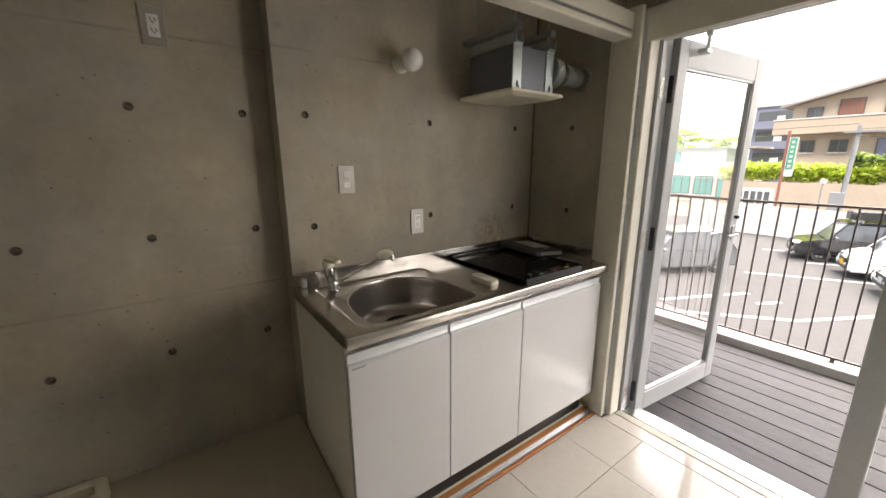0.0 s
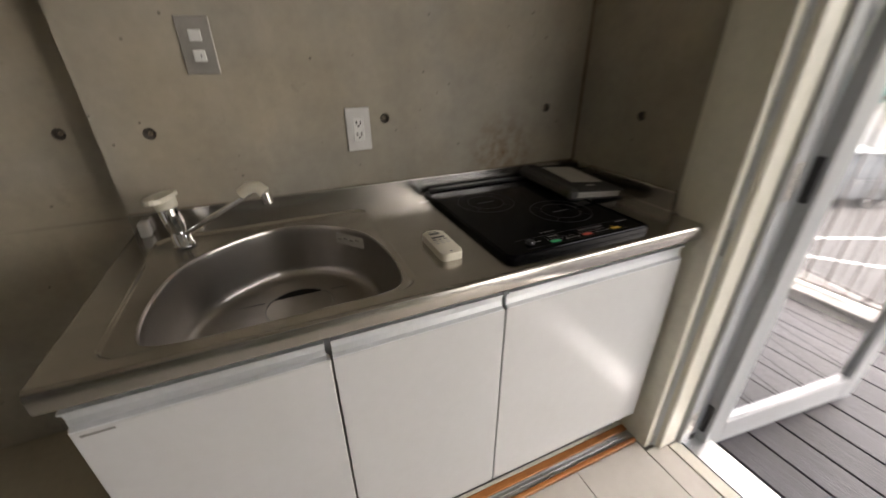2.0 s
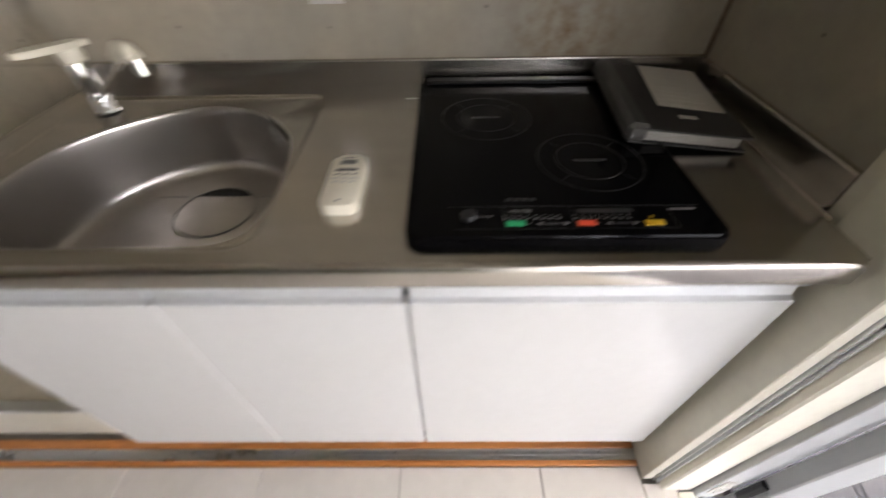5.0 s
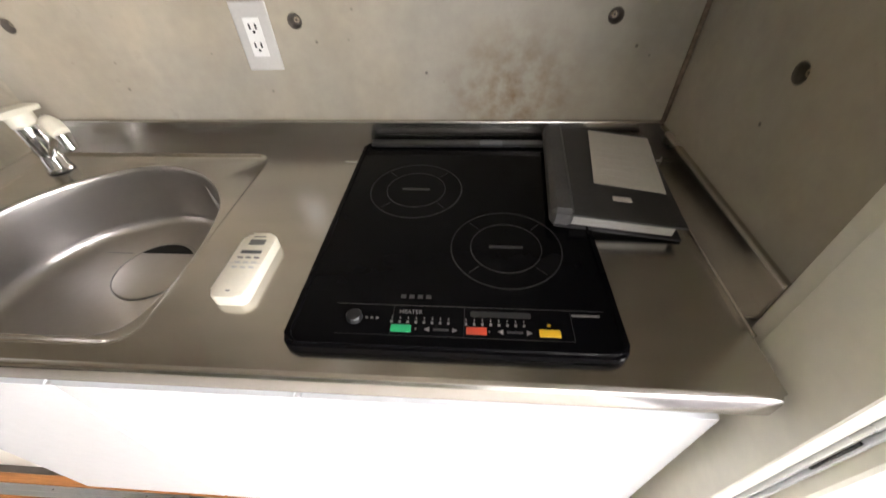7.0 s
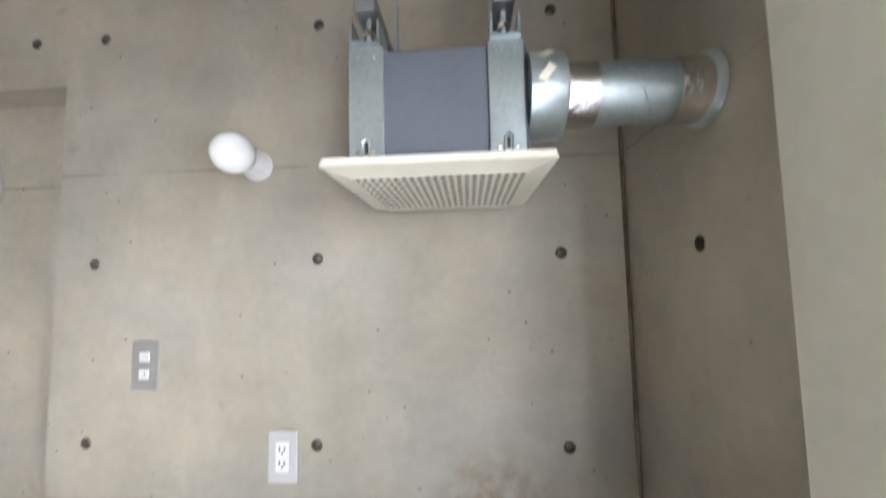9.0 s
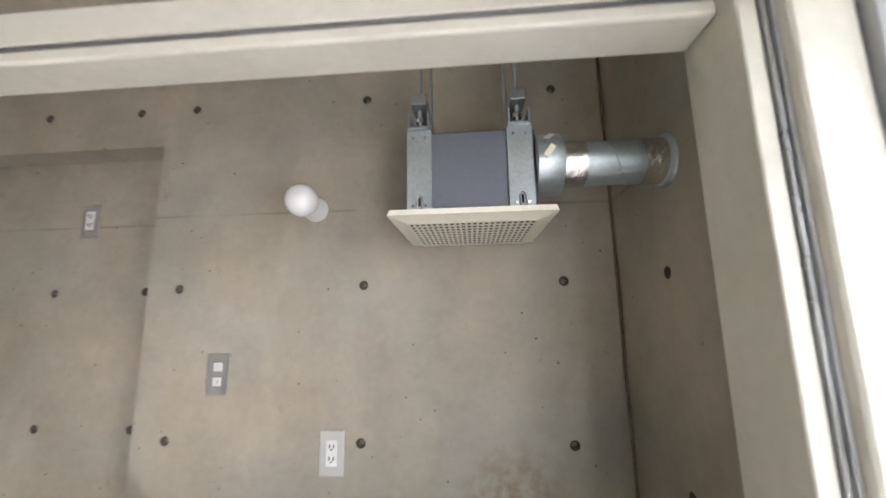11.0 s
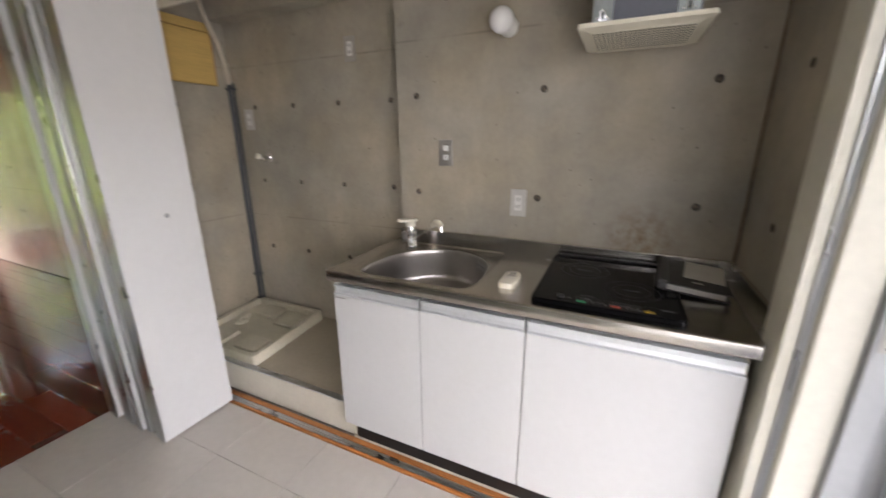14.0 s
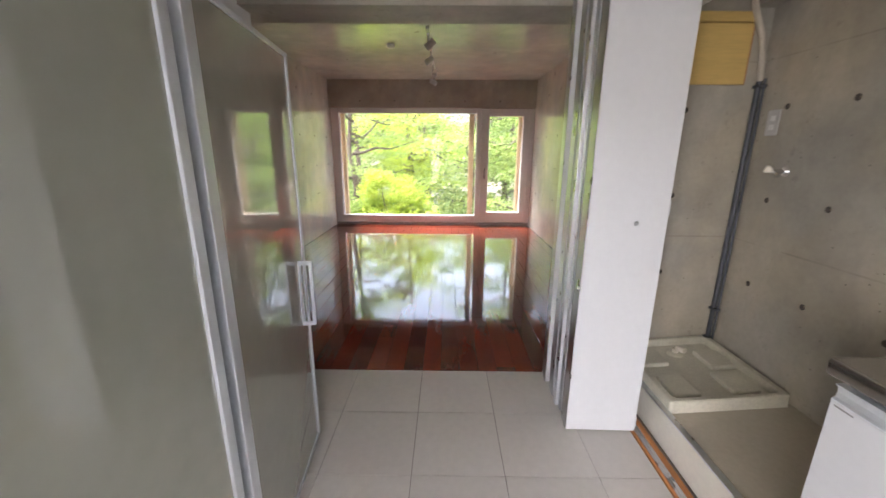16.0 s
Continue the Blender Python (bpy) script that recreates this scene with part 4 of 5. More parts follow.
def plate(name, x, y, z, label, category, plate_m, inserts, depth=0.006):
    t = thing(name, x, y, z, label, category)
    part("cover_plate", boxm(x - 0.035, x + 0.035, y - depth, y - 0.0005, z - 0.06, z + 0.06, 0.002, 2), plate_m, t)
    part("insert", boxm(x - 0.012 - (0.004 if inserts == "socket" else 0), x + 0.012 + (0.004 if inserts == "socket" else 0), y - depth - 0.002, y - depth, z - 0.034, z + 0.034, 0.001), WHITE_PL, t) if inserts == "socket" else None
    for s in (-1, 1):
        zc = z + s * 0.016
        if inserts == "socket":
            for dx in (-0.006, 0.006):
                part("slot", boxm(x + dx - 0.0016, x + dx + 0.0016, y - depth - 0.0026, y - depth - 0.002, zc - 0.002, zc + 0.008), DARK, t)
            part("earth_hole", rod((x, y - depth - 0.0026, zc - 0.006), (x, y - depth - 0.0019, zc - 0.006), 0.0028, seg=10), DARK, t)
        else:
            zc = z + s * 0.021
            part("rocker", boxm(x - 0.013, x + 0.013, y - depth - 0.003, y - depth, zc - 0.012, zc + 0.012, 0.001), WHITE_PL, t)
            if s < 0:
                part("pilot_mark", boxm(x + 0.002, x + 0.004, y - depth - 0.0034, y - depth - 0.003, zc - 0.003, zc + 0.004), DARK, t)
    return t


plate("wall_socket", -0.081, 0.0, 1.085, "double wall socket on a brushed metal plate", "socket", PALE_PLATE, "socket")
plate("light_switch", -0.434, 0.0, 1.298, "two white rockers on a brushed metal switch plate", "switch", PLATE, "switch")
plate("wall_socket", -1.025, 0.1, 1.81, "double wall socket on a grey metal plate high on the wall", "socket", PLATE, "socket")
plate("light_switch", -1.835, 0.1, 1.483, "pale wall plate with a white insert", "switch", PALE_PLATE, "switch")

# ---- wall lamp ----
lamp = thing("wall_lamp", -0.155, 0.0, 1.79, "bare opal globe bulb in a white wall holder, switched off", "lamp")
part("holder", lathe(((0.038, 0.0), (0.038, 0.012), (0.032, 0.02), (0.031, 0.062), (0.0, 0.062)), pose(-0.155, 0, 1.79, 90), 28), WHITE_PL, lamp, smooth=40)
part("bulb", lathe(((0.020, 0.062), (0.03, 0.068), (0.041, 0.08), (0.047, 0.097), (0.046, 0.115), (0.038, 0.132), (0.023, 0.144), (0.0, 0.149)), pose(-0.155, 0, 1.79, 90), 28), GLOBE, lamp, smooth=60)

# ---- extractor fan ----
fan = thing("extractor_fan", 0.325, -0.2, 1.667, "hung grey extractor fan box with cream louvre panel and galvanised duct", "extractor fan")
bm = bmesh.new()
a = [bm.verts.new((x, y, 1.672)) for x, y in rounded(0.152, 0.495, -0.385, -0.035, 0.006, 3)]
c = [bm.verts.new((x, y, 1.684)) for x, y in rounded(0.155, 0.492, -0.382, -0.038, 0.006, 3)]
d = [bm.verts.new((x, y, 1.662)) for x, y in rounded(0.19, 0.457, -0.347, -0.073, 0.004, 3)]
for p, q in ((a, c), (d, a)):
    for k in range(len(p)):
        bm.faces.new((p[k], p[(k + 1) % len(p)], q[(k + 1) % len(p)], q[k]))
bm.faces.new(c)
part("grille_frame", bm, CREAM_PL, fan, "cream grille panel", smooth=30)
gr = part("grille_back", boxm(0.188, 0.459, -0.349, -0.071, 1.668, 1.670), DARK, fan)
for i in range(23):
    x = 0.19 + 0.267 * i / 22
    part("grille_slat", boxm(x - 0.0026, x + 0.0026, -0.347, -0.073, 1.6612, 1.6622), CREAM_PL, gr)
for i in range(11):
    yv = -0.347 + 0.274 * i / 10
    part("grille_cross_slat", boxm(0.19, 0.457, yv - 0.0058, yv + 0.0058, 1.6613, 1.6621), CREAM_PL, gr)
part("housing", boxm(0.188, 0.462, -0.345, -0.065, 1.684, 1.865, 0.004), FANGREY, fan)
for x in (0.210, 0.424):
    s = part("strap_plate", boxm(x - 0.022, x + 0.032, -0.351, -0.346, 1.684, 1.868, 0.001), GALV, fan)
    for z in (1.70, 1.85):
        for dx in (-0.008, 0.018):
            part("strap_screw", lathe(((0.004, 0), (0.003, 0.002), (0, 0.0025)), pose(x + dx, -0.351, z, 90), 8), CHROME, s)
    part("strap_slot", boxm(x + 0.003, x + 0.008, -0.3522, -0.351, 1.698, 1.716), DARK, s)
    part("slot_rim", tube([(x + 0.0055 + dx, -0.352, z) for dx, z in ((-0.006, 1.692), (-0.006, 1.716), (0, 1.723), (0.006, 1.716), (0.006, 1.692))], 0.0016, 6), CHROME, s)
    h = part("hanger", boxm(x - 0.018, x + 0.028, -0.36, -0.30, 1.868, 1.873), GALV, fan)
    part("hanger_web", boxm(x - 0.018, x - 0.014, -0.36, -0.08, 1.873, 1.905), GALV, h)
    part("hanger_web", boxm(x + 0.024, x + 0.028, -0.36, -0.30, 1.868, 1.905), GALV, h)
    part("hanger_rail", boxm(x - 0.012, x + 0.022, -0.36, -0.002, 1.925, 1.95, 0.002), ALU_DARK, fan)
    part("threaded_rod", rod((x + 0.005, -0.33, 1.86), (x + 0.005, -0.33, 2.5), 0.0045, seg=10), GALV, fan, smooth=40)
    part("rod_nut", rod((x + 0.005, -0.33, 1.873), (x + 0.005, -0.33, 1.886), 0.010, seg=6), CHROME, fan)
    part("rod_nut", rod((x + 0.005, -0.33, 1.895), (x + 0.005, -0.33, 1.905), 0.010, seg=6), CHROME, fan)
    part("rear_rod", rod((x + 0.005, -0.09, 1.86), (x + 0.005, -0.09, 2.5), 0.0045, seg=10), GALV, fan)
DY, DZ = -0.312, 1.79
part("side_outlet", lathe(((0.0, 0), (0.066, 0.0), (0.066, 0.050), (0.063, 0.054), (0.0, 0.055)), pose(0.462, DY, DZ, 0, 90), 24), GALV, fan, smooth=40)
for a, x in ((44, 0.488), (6, 0.484)):
    m = pose(x, DY - 0.0665 * math.cos(radians(a)), DZ + 0.0665 * math.sin(radians(a)), 90 - a) @ pose(0, 0, 0, 0, 0, 55)
    part("paper_tag", obox(m, 0.03, 0.013, 0.001, 0.0004), CREAM_PL, fan, "small cream paper tag")
for z in (0.0, 0.06):
    part("housing_tab", boxm(0.262 + z * 1.55, 0.298 + z * 1.55, -0.3495, -0.345, 1.684, 1.700, 0.001), FANGREY, fan)
part("duct", tube([(0.50 + 0.234 * i / 12, DY, DZ) for i in range(13)], 0.047, 24), GALV, fan, "galvanised spiral duct", smooth=60)
part("duct_seam", tube([(0.56 + 0.12 * t / 6.28, DY + 0.0475 * math.cos(t), DZ + 0.0475 * math.sin(t)) for t in [0.3 * k for k in range(21)]], 0.0016, 6), GALV, fan)
part("foil_tape", lathe(((0.0482, 0.0), (0.0492, 0.02), (0.0482, 0.045)), pose(0.520, DY, DZ, 0, 90), 24), FOIL, fan, "crinkled foil tape", smooth=60)
part("foil_tape", lathe(((0.0482, 0.0), (0.0492, 0.02), (0.050, 0.05)), pose(0.680, DY, DZ, 0, 90), 24), FOIL, fan, smooth=60)
part("wall_collar", lathe(((0.049, 0.0), (0.056, 0.003), (0.058, 0.011)), pose(0.724, DY, DZ, 0, 90), 24), GALV, fan, smooth=60)

fan.matrix_basis = Matrix.Translation((0.004, 0, -0.010)) @ fan.matrix_basis

# ---- laundry recess ----
pan = thing("washing_machine_pan", -1.64, -0.18, 0.163, "cream plastic washing-machine drip pan with drain elbow", "drip pan")
PX0, PX1, PY0, PY1, PZ = -1.962, -1.375, -0.462, 0.082, 0.163
bm = bmesh.new()
o2 = rounded(PX0, PX1, PY0, PY1, 0.02, 4)
i2 = rounded(PX0 + 0.03, PX1 - 0.03, PY0 + 0.03, PY1 - 0.03, 0.02, 4)
ringz = [[bm.verts.new((x, y, z)) for x, y in o] for o, z in ((o2, PZ), (o2, PZ + 0.062), (i2, PZ + 0.062), (i2, PZ + 0.02))]
for p, q in zip(ringz, ringz[1:]):
    for k in range(len(p)):
        bm.faces.new((p[k], p[(k + 1) % len(p)], q[(k + 1) % len(p)], q[k]))
bm.faces.new(ringz[-1])
bmesh.ops.bevel(bm, geom=[e for e in bm.edges if all(abs(v.co.z - PZ - 0.062) < 1e-5 for v in e.verts)], offset=0.004, segments=2, affect="EDGES")
part("tray", bm, PAN_PL, pan, smooth=40)
for x, yv in ((-1.53, -0.34), (-1.80, -0.34), (-1.53, -0.06), (-1.74, -0.02)):
    part("machine_foot_pad", boxm(x - 0.085, x + 0.085, yv - 0.065, yv + 0.065, PZ + 0.02, PZ + 0.046, 0.008, 2), PAN_PL, pan)
el = part("drain_ring", lathe(((0.0, 0.012), (0.03, 0.012), (0.04, 0.004), (0.045, 0.0)), pose(-1.84, -0.17, PZ + 0.02), 24), PAN_PL, pan, smooth=40)
part("drain_elbow", tube(((-1.84, -0.17, PZ + 0.02), (-1.84, -0.17, PZ + 0.05), (-1.83, -0.165, PZ + 0.062), (-1.79, -0.15, PZ + 0.065)), 0.016, 12), HOSE, el, smooth=60)

pan.matrix_basis = FALL @ Matrix.Translation((0, 0, 0.003)) @ pan.matrix_basis

wtap = thing("washing_machine_tap", -1.70, 0.09, 1.255, "chrome wall tap with a cream plastic handle", "tap")
part("stem", rod((-1.70, 0.10, 1.255), (-1.70, 0.03, 1.255), 0.011, seg=14), CHROME, wtap, smooth=40)
part("flange", rod((-1.70, 0.0995, 1.255), (-1.70, 0.093, 1.255), 0.024, seg=20), CHROME, wtap, smooth=40)
part("handle", lathe(((0.0, 0.02), (0.016, 0.018), (0.019, 0.008), (0.014, 0.0), (0.008, -0.012), (0.0, -0.012)), pose(-1.715, 0.03, 1.262, 70, 0, -30), 14), CREAM_PL, wtap, smooth=50)
part("nozzle", tube(((-1.70, 0.045, 1.255), (-1.675, 0.03, 1.25), (-1.655, 0.025, 1.235)), 0.008, 10), CHROME, wtap, smooth=60)

pipes = thing("service_pipe", -1.925, 0.05, 0.17, "dark grey corner pipe with a cream hose at its top", "pipe")
part("pipe", rod((-1.948, 0.076, 0.205), (-1.948, 0.076, 1.70), 0.0125, seg=14), PIPE, pipes, smooth=40)
part("pipe", rod((-1.926, 0.087, 0.205), (-1.926, 0.087, 1.70), 0.007, seg=14), PIPE, pipes, smooth=40)
for z in (0.45, 1.665):
    part("pipe_clip", boxm(-1.968, -1.916, 0.060, 0.098, z - 0.008, z + 0.008, 0.002), PIPE, pipes)
part("pipe_foot", rod((-1.940, 0.068, 0.235), (-1.940, 0.068, 0.275), 0.024, seg=14), BLACK, pipes)
part("hose", tube(((-1.945, 0.076, 1.69), (-1.945, 0.068, 1.80), (-1.94, 0.035, 1.90), (-1.94, -0.02, 2.02), (-1.942, -0.05, 2.12), (-1.942, -0.06, 2.30), (-1.942, -0.06, 2.5)), 0.016, 12), HOSE, pipes, "cream insulated hose", smooth=60)

hatch = thing("access_box", -1.95, -0.28, 1.84, "yellow plywood access box high on the concrete wall", "access panel")
part("panel", boxm(-1.969, -1.945, -0.60, -0.004, 1.675, 1.955, 0.002), YELLOW, hatch)
part("top_panel", boxm(-1.969, -1.942, -0.60, -0.004, 1.958, 2.005, 0.002), YELLOW, hatch)
part("edge_strip", boxm(-1.969, -1.95, -0.002, 0.004, 1.675, 2.005), ORANGE, hatch)

# ---- folding door, pushed open into a stack ----
fold = thing("folding_door", -1.70, -0.74, 0.0, "white folding door pushed open into a stack of leaves", "folding door")
for i in range(8):
    x = -1.452 - i * 0.066
    skew = 0.012 if i % 2 else -0.004
    y0, y1 = -0.905 + 0.006 * (i % 3), -0.572
    o = [(x + skew, y0), (x - 0.028 + skew, y0), (x - 0.028 - skew, y1), (x - skew, y1)]
    lf = part("leaf", prism(o, 0.012, 2.11), WHITE, fold)
    part("edge_strip", boxm(x - 0.031 + skew, x + 0.003 + skew, y0 - 0.004, y0, 0.012, 2.11), ALU, lf, "aluminium leaf edge")
    part("hinge_tongue", boxm(x - 0.066 + 0.012, x - 0.031 + skew, y0 + 0.006, y0 + 0.012, 0.012, 2.10), ALU_DARK, lf)
    if i == 0:
        part("finger_pull", lathe(((0.0, 0.004), (0.007, 0.004), (0.010, 0.002), (0.010, 0.0)), pose(x - 0.001, -0.70, 1.046, 0, 90), 16), ALU_DARK, lf, "round grey finger pull")
    for z in (0.0, 1.05):
        part("leaf_hinge", boxm(x - 0.02, x + 0.004, y1 - 0.002, y1 + 0.004, z + 0.03, z + 0.09), ALU, lf)

# ---- tall glossy cabinet ----
tall = thing("tall_cabinet", -0.8, -2.3, 0.0, "tall cabinet with glossy smoke-grey glass doors framed in aluminium", "cabinet")
part("carcass", boxm(-1.39, 0.42, -2.548, -2.125, 0.012, 1.672), DOOR_PAINT, tall)
part("plinth", boxm(-1.38, 0.41, -2.54, -2.13, 0.0, 0.012), BLACK, tall)
# each door stands in its own pose; the end one is slightly ajar at the carcass line
for x, width, w0, w1, turn in ((-0.718, 0.70, 0.048, 0.014, 185.5), (-0.072, 0.61, 0.036, 0.034, 180.0), (0.44, 0.49, 0.036, 0.036, 180.0)):
    m = pose(x, -2.04, 0, 0, 0, turn)

    def piece(name, x0, x1, y0, y1, z0, z1, material, parent, bev=0.0, label=""):
        b = boxm(x0, x1, y0, y1, z0, z1, bev)
        bmesh.ops.transform(b, matrix=m, verts=b.verts)
        return part(name, b, material, parent, label)

    dr = piece("door", 0.012, width - 0.012, 0.008, 0.026, 0.025, 1.676, PANEL_GLASS, tall, 0, "smoke-grey lacquered glass door")
    piece("frame_stile", 0.0, w0, 0.0, 0.03, 0.012, 1.688, SATIN, dr, 0.002)
    piece("frame_stile", width - w1, width, 0.0, 0.03, 0.012, 1.688, SATIN, dr, 0.002)
    piece("frame_rail", w0, width - w1, 0.002, 0.029, 1.672, 1.688, SATIN, dr, 0.002)
    piece("frame_rail", w0, width - w1, 0.002, 0.029, 0.012, 0.026, SATIN, dr, 0.002)
    if turn > 181:
        hd = piece("pull_handle", 0.612, 0.624, -0.046, -0.034, 0.62, 0.90, SATIN, dr, 0.002, "aluminium loop handle")
        piece("handle_post", 0.612, 0.624, -0.034, 0.008, 0.62, 0.634, SATIN, hd)
        piece("handle_post", 0.612, 0.624, -0.034, 0.008, 0.886, 0.90, SATIN, hd)
        piece("handle_back", 0.612, 0.624, 0.0, 0.008, 0.634, 0.886, SATIN, hd)

# ---- bedroom window wall ----
win = thing("window_1", -6.85, -2.1, 0.0, "large fixed white-framed window over the wood", "window", kind="structure")
WX0, WX1 = -6.90, -6.80
part("sill_wall", boxm(-6.98, -6.78, -3.54, 0.02, -0.1, 0.05), KERB, win)
part("bottom_rail", boxm(WX0, WX1, -3.44, -0.98, 0.05, 0.18, 0.004), WHITE_PL, win)
part("top_rail", boxm(WX0, WX1, -3.44, -0.98, 1.97, 2.055, 0.004), WHITE_PL, win)
part("side_stile", boxm(WX0, WX1, -3.54, -3.40, 0.05, 2.055, 0.004), WHITE_PL, win)
part("mullion", boxm(WX0, WX1 + 0.03, -0.98, -0.905, 0.05, 2.055, 0.004), WHITE_PL, win)
pn = part("pane", boxm(-6.854, -6.846, -3.40, -0.98, 0.18, 1.97), GLASS, win)
pn.visible_shadow = False
for yv in (-3.385, -1.06):
    part("timber_post", boxm(-7.02, -6.93, yv - 0.045, yv + 0.045, 0.05, 2.3), TANWOOD, win, "pale timber post outside the glass")
wd = thing("door_2", -6.84, -0.5, 0.0, "white glazed terrace door, closed", "door", kind="structure")
part("lock_stile", boxm(WX0 + 0.02, WX1 + 0.02, -0.900, -0.76, 0.06, 2.05, 0.004), WHITE_PL, wd)
part("hinge_stile", boxm(WX0 + 0.02, WX1 + 0.02, -0.17, -0.06, 0.06, 2.05, 0.004), WHITE_PL, wd)
part("top_rail", boxm(WX0 + 0.02, WX1 + 0.02, -0.76, -0.17, 1.93, 2.05, 0.004), WHITE_PL, wd)
part("bottom_rail", boxm(WX0 + 0.02, WX1 + 0.02, -0.76, -0.17, 0.06, 0.25, 0.004), WHITE_PL, wd)
pn = part("pane", boxm(-6.844, -6.836, -0.76, -0.17, 0.25, 1.93), GLASS, wd)
pn.visible_shadow = False
part("closer", boxm(-6.80, -6.775, -0.70, -0.50, 1.97, 2.0, 0.004), WHITE_PL, wd)
part("lever", boxm(-6.78, -6.76, -0.83, -0.82, 0.85, 1.05, 0.003), BLACK, wd)
part("timber_post", boxm(-7.02, -6.93, -0.22, -0.13, 0.05, 2.3), TANWOOD, wd)
part("side_jamb", boxm(WX0, WX1 + 0.03, -0.06, 0.02, 0.05, 2.055, 0.004), WHITE_PL, wd)

trackl = thing("track_light", -5.2, -1.70, 2.48, "ceiling track with four small white spotlights, off", "track light")
part("track", boxm(-6.4, -3.9, -1.715, -1.685, 2.475, 2.5, 0.003), WHITE_PL, trackl)
for i, (x, tilt) in enumerate(((-4.05, 35), (-4.75, 20), (-5.5, -10), (-6.2, -40))):
    s = part("spot_stem", rod((x, -1.70, 2.475), (x, -1.70, 2.40), 0.008, seg=10), ALU_DARK, trackl)
    part("spot_head", lathe(((0.0, -0.05), (0.032, -0.05), (0.036, 0.05), (0.030, 0.05), (0.026, 0.03), (0.0, 0.028)), pose(x, -1.70 + 0.02 * (-1) ** i, 2.375, 130, tilt, 40 * i), 20), ALU, s, "small spotlight head", smooth=40)
sm = thing("smoke_detector", -4.57, -2.15, 2.5, "round white ceiling smoke detector", "smoke detector")
part("body", lathe(((0.05, 0.0), (0.05, -0.018), (0.04, -0.035), (0.02, -0.042), (0.0, -0.042)), pose(-4.57, -2.15, 2.5), 24), WHITE_PL, sm, smooth=40)

# ---- outside: ground ----
GZ = -2.6
tagged(part("ground", boxm(-400, 400, -400, 400, GZ - 0.5, GZ), GROUNDM), "dry open ground reaching the horizon", "ground", kind="structure")
lot = tagged(part("road", boxm(3.2, 29.5, -40, 40, GZ, GZ + 0.02), ASPHALT), "pale worn asphalt car park", "car park", kind="structure")
for (ax, ay), (bx, by) in (((10.2, 3.1), (12.9, 1.75)), ((9.3, 2.8), (11.4, 0.3)), ((11.4, 0.3), (15.8, -2.2)), ((12.0, 1.3), (12.7, 0.95)), ((15.5, 2.6), (18.0, -1.6)), ((19.0, 1.6), (19.6, 0.6)), ((20.6, 3.4), (21.0, 2.7))):
    d = Vector((bx - ax, by - ay, 0))
    m = Matrix.Translation(((ax + bx) / 2, (ay + by) / 2, GZ + 0.023)) @ pose(0, 0, 0, 0, 0, math.degrees(math.atan2(d.y, d.x)))
    part("marking", obox(m, d.length, 0.14, 0.006), LINEPAINT, lot)
slab("wall_car_park", 24.9, 25.1, 1.2, 8.2, GZ, -1.05, KERB, "white concrete wall behind the parked cars", "wall")
slab("wall_retaining", 32.0, 32.4, -30, 9.0, GZ, -0.05, BEIGE, "long beige retaining wall across the street", "wall")

# ---- leaves, hedges and trees ----


def leaves_mesh(name, clumps, per, size, seed, flat=0.35, droop=0.0):
    """Many small folded leaves scattered through flattened clumps of (centre, radius)."""
    g = np.random.default_rng(seed)
    vs, fs = [], []
    n = 0
    for c, rad in clumps:
        k = per
        d = g.normal(size=(k, 3))
        d /= np.linalg.norm(d, axis=1)[:, None]
        rr = rad * g.random(k)[:, None] ** 0.45
        p = np.array(c) + d * rr * np.array([1, 1, flat])
        p[:, 2] -= droop * (np.linalg.norm(p[:, :2] - np.array(c)[:2], axis=1) / rad) ** 2
        a = g.normal(size=(k, 3)) * np.array([1, 1, 0.5])
        a /= np.linalg.norm(a, axis=1)[:, None]
        b = np.cross(a, g.normal(size=(k, 3)) * 0.5 + np.array([0, 0, 1]))
        b /= np.linalg.norm(b, axis=1)[:, None]
        s = size * (0.6 + 0.8 * g.random(k))[:, None]
        up = np.cross(a, b)
        quad = np.stack([p - a * s, p + b * s * 0.42 + up * s * 0.12, p + a * s, p - b * s * 0.42 + up * s * 0.12], axis=1)
        vs.append(quad.reshape(-1, 3))
        idx = np.arange(k)[:, None] * 4 + n
        fs.append(np.concatenate([idx + np.array([0, 1, 2]), idx + np.array([0, 2, 3])]))
        n += 4 * k
    me = bpy.data.meshes.new(name)
    v, f = np.concatenate(vs), np.concatenate(fs)
    me.from_pydata(v.tolist(), [], f.tolist())
    return me


def limb(b, p, q, r0, r1, wob, g, seg=7):
    p, q = np.array(p), np.array(q)
    pts = []
    for t in np.linspace(0, 1, 6):
        pts.append(Vector(p + (q - p) * t + g.normal(size=3) * wob * math.sin(math.pi * t)))
    rings = []
    for i, c in enumerate(pts):
        d = (pts[min(i + 1, 5)] - pts[max(i - 1, 0)]).normalized()
        u = d.cross(Vector((0.3, 1, 0.2))).normalized()
        w = u.cross(d)
        r = r0 + (r1 - r0) * i / 5
        rings.append([b.verts.new(c + r * (math.cos(a) * u + math.sin(a) * w)) for a in [2 * math.pi * k / seg for k in range(seg)]])
    for s, t in zip(rings, rings[1:]):
        for k in range(seg):
            b.faces.new((s[k], s[(k + 1) % seg], t[(k + 1) % seg], t[k]))
    return pts


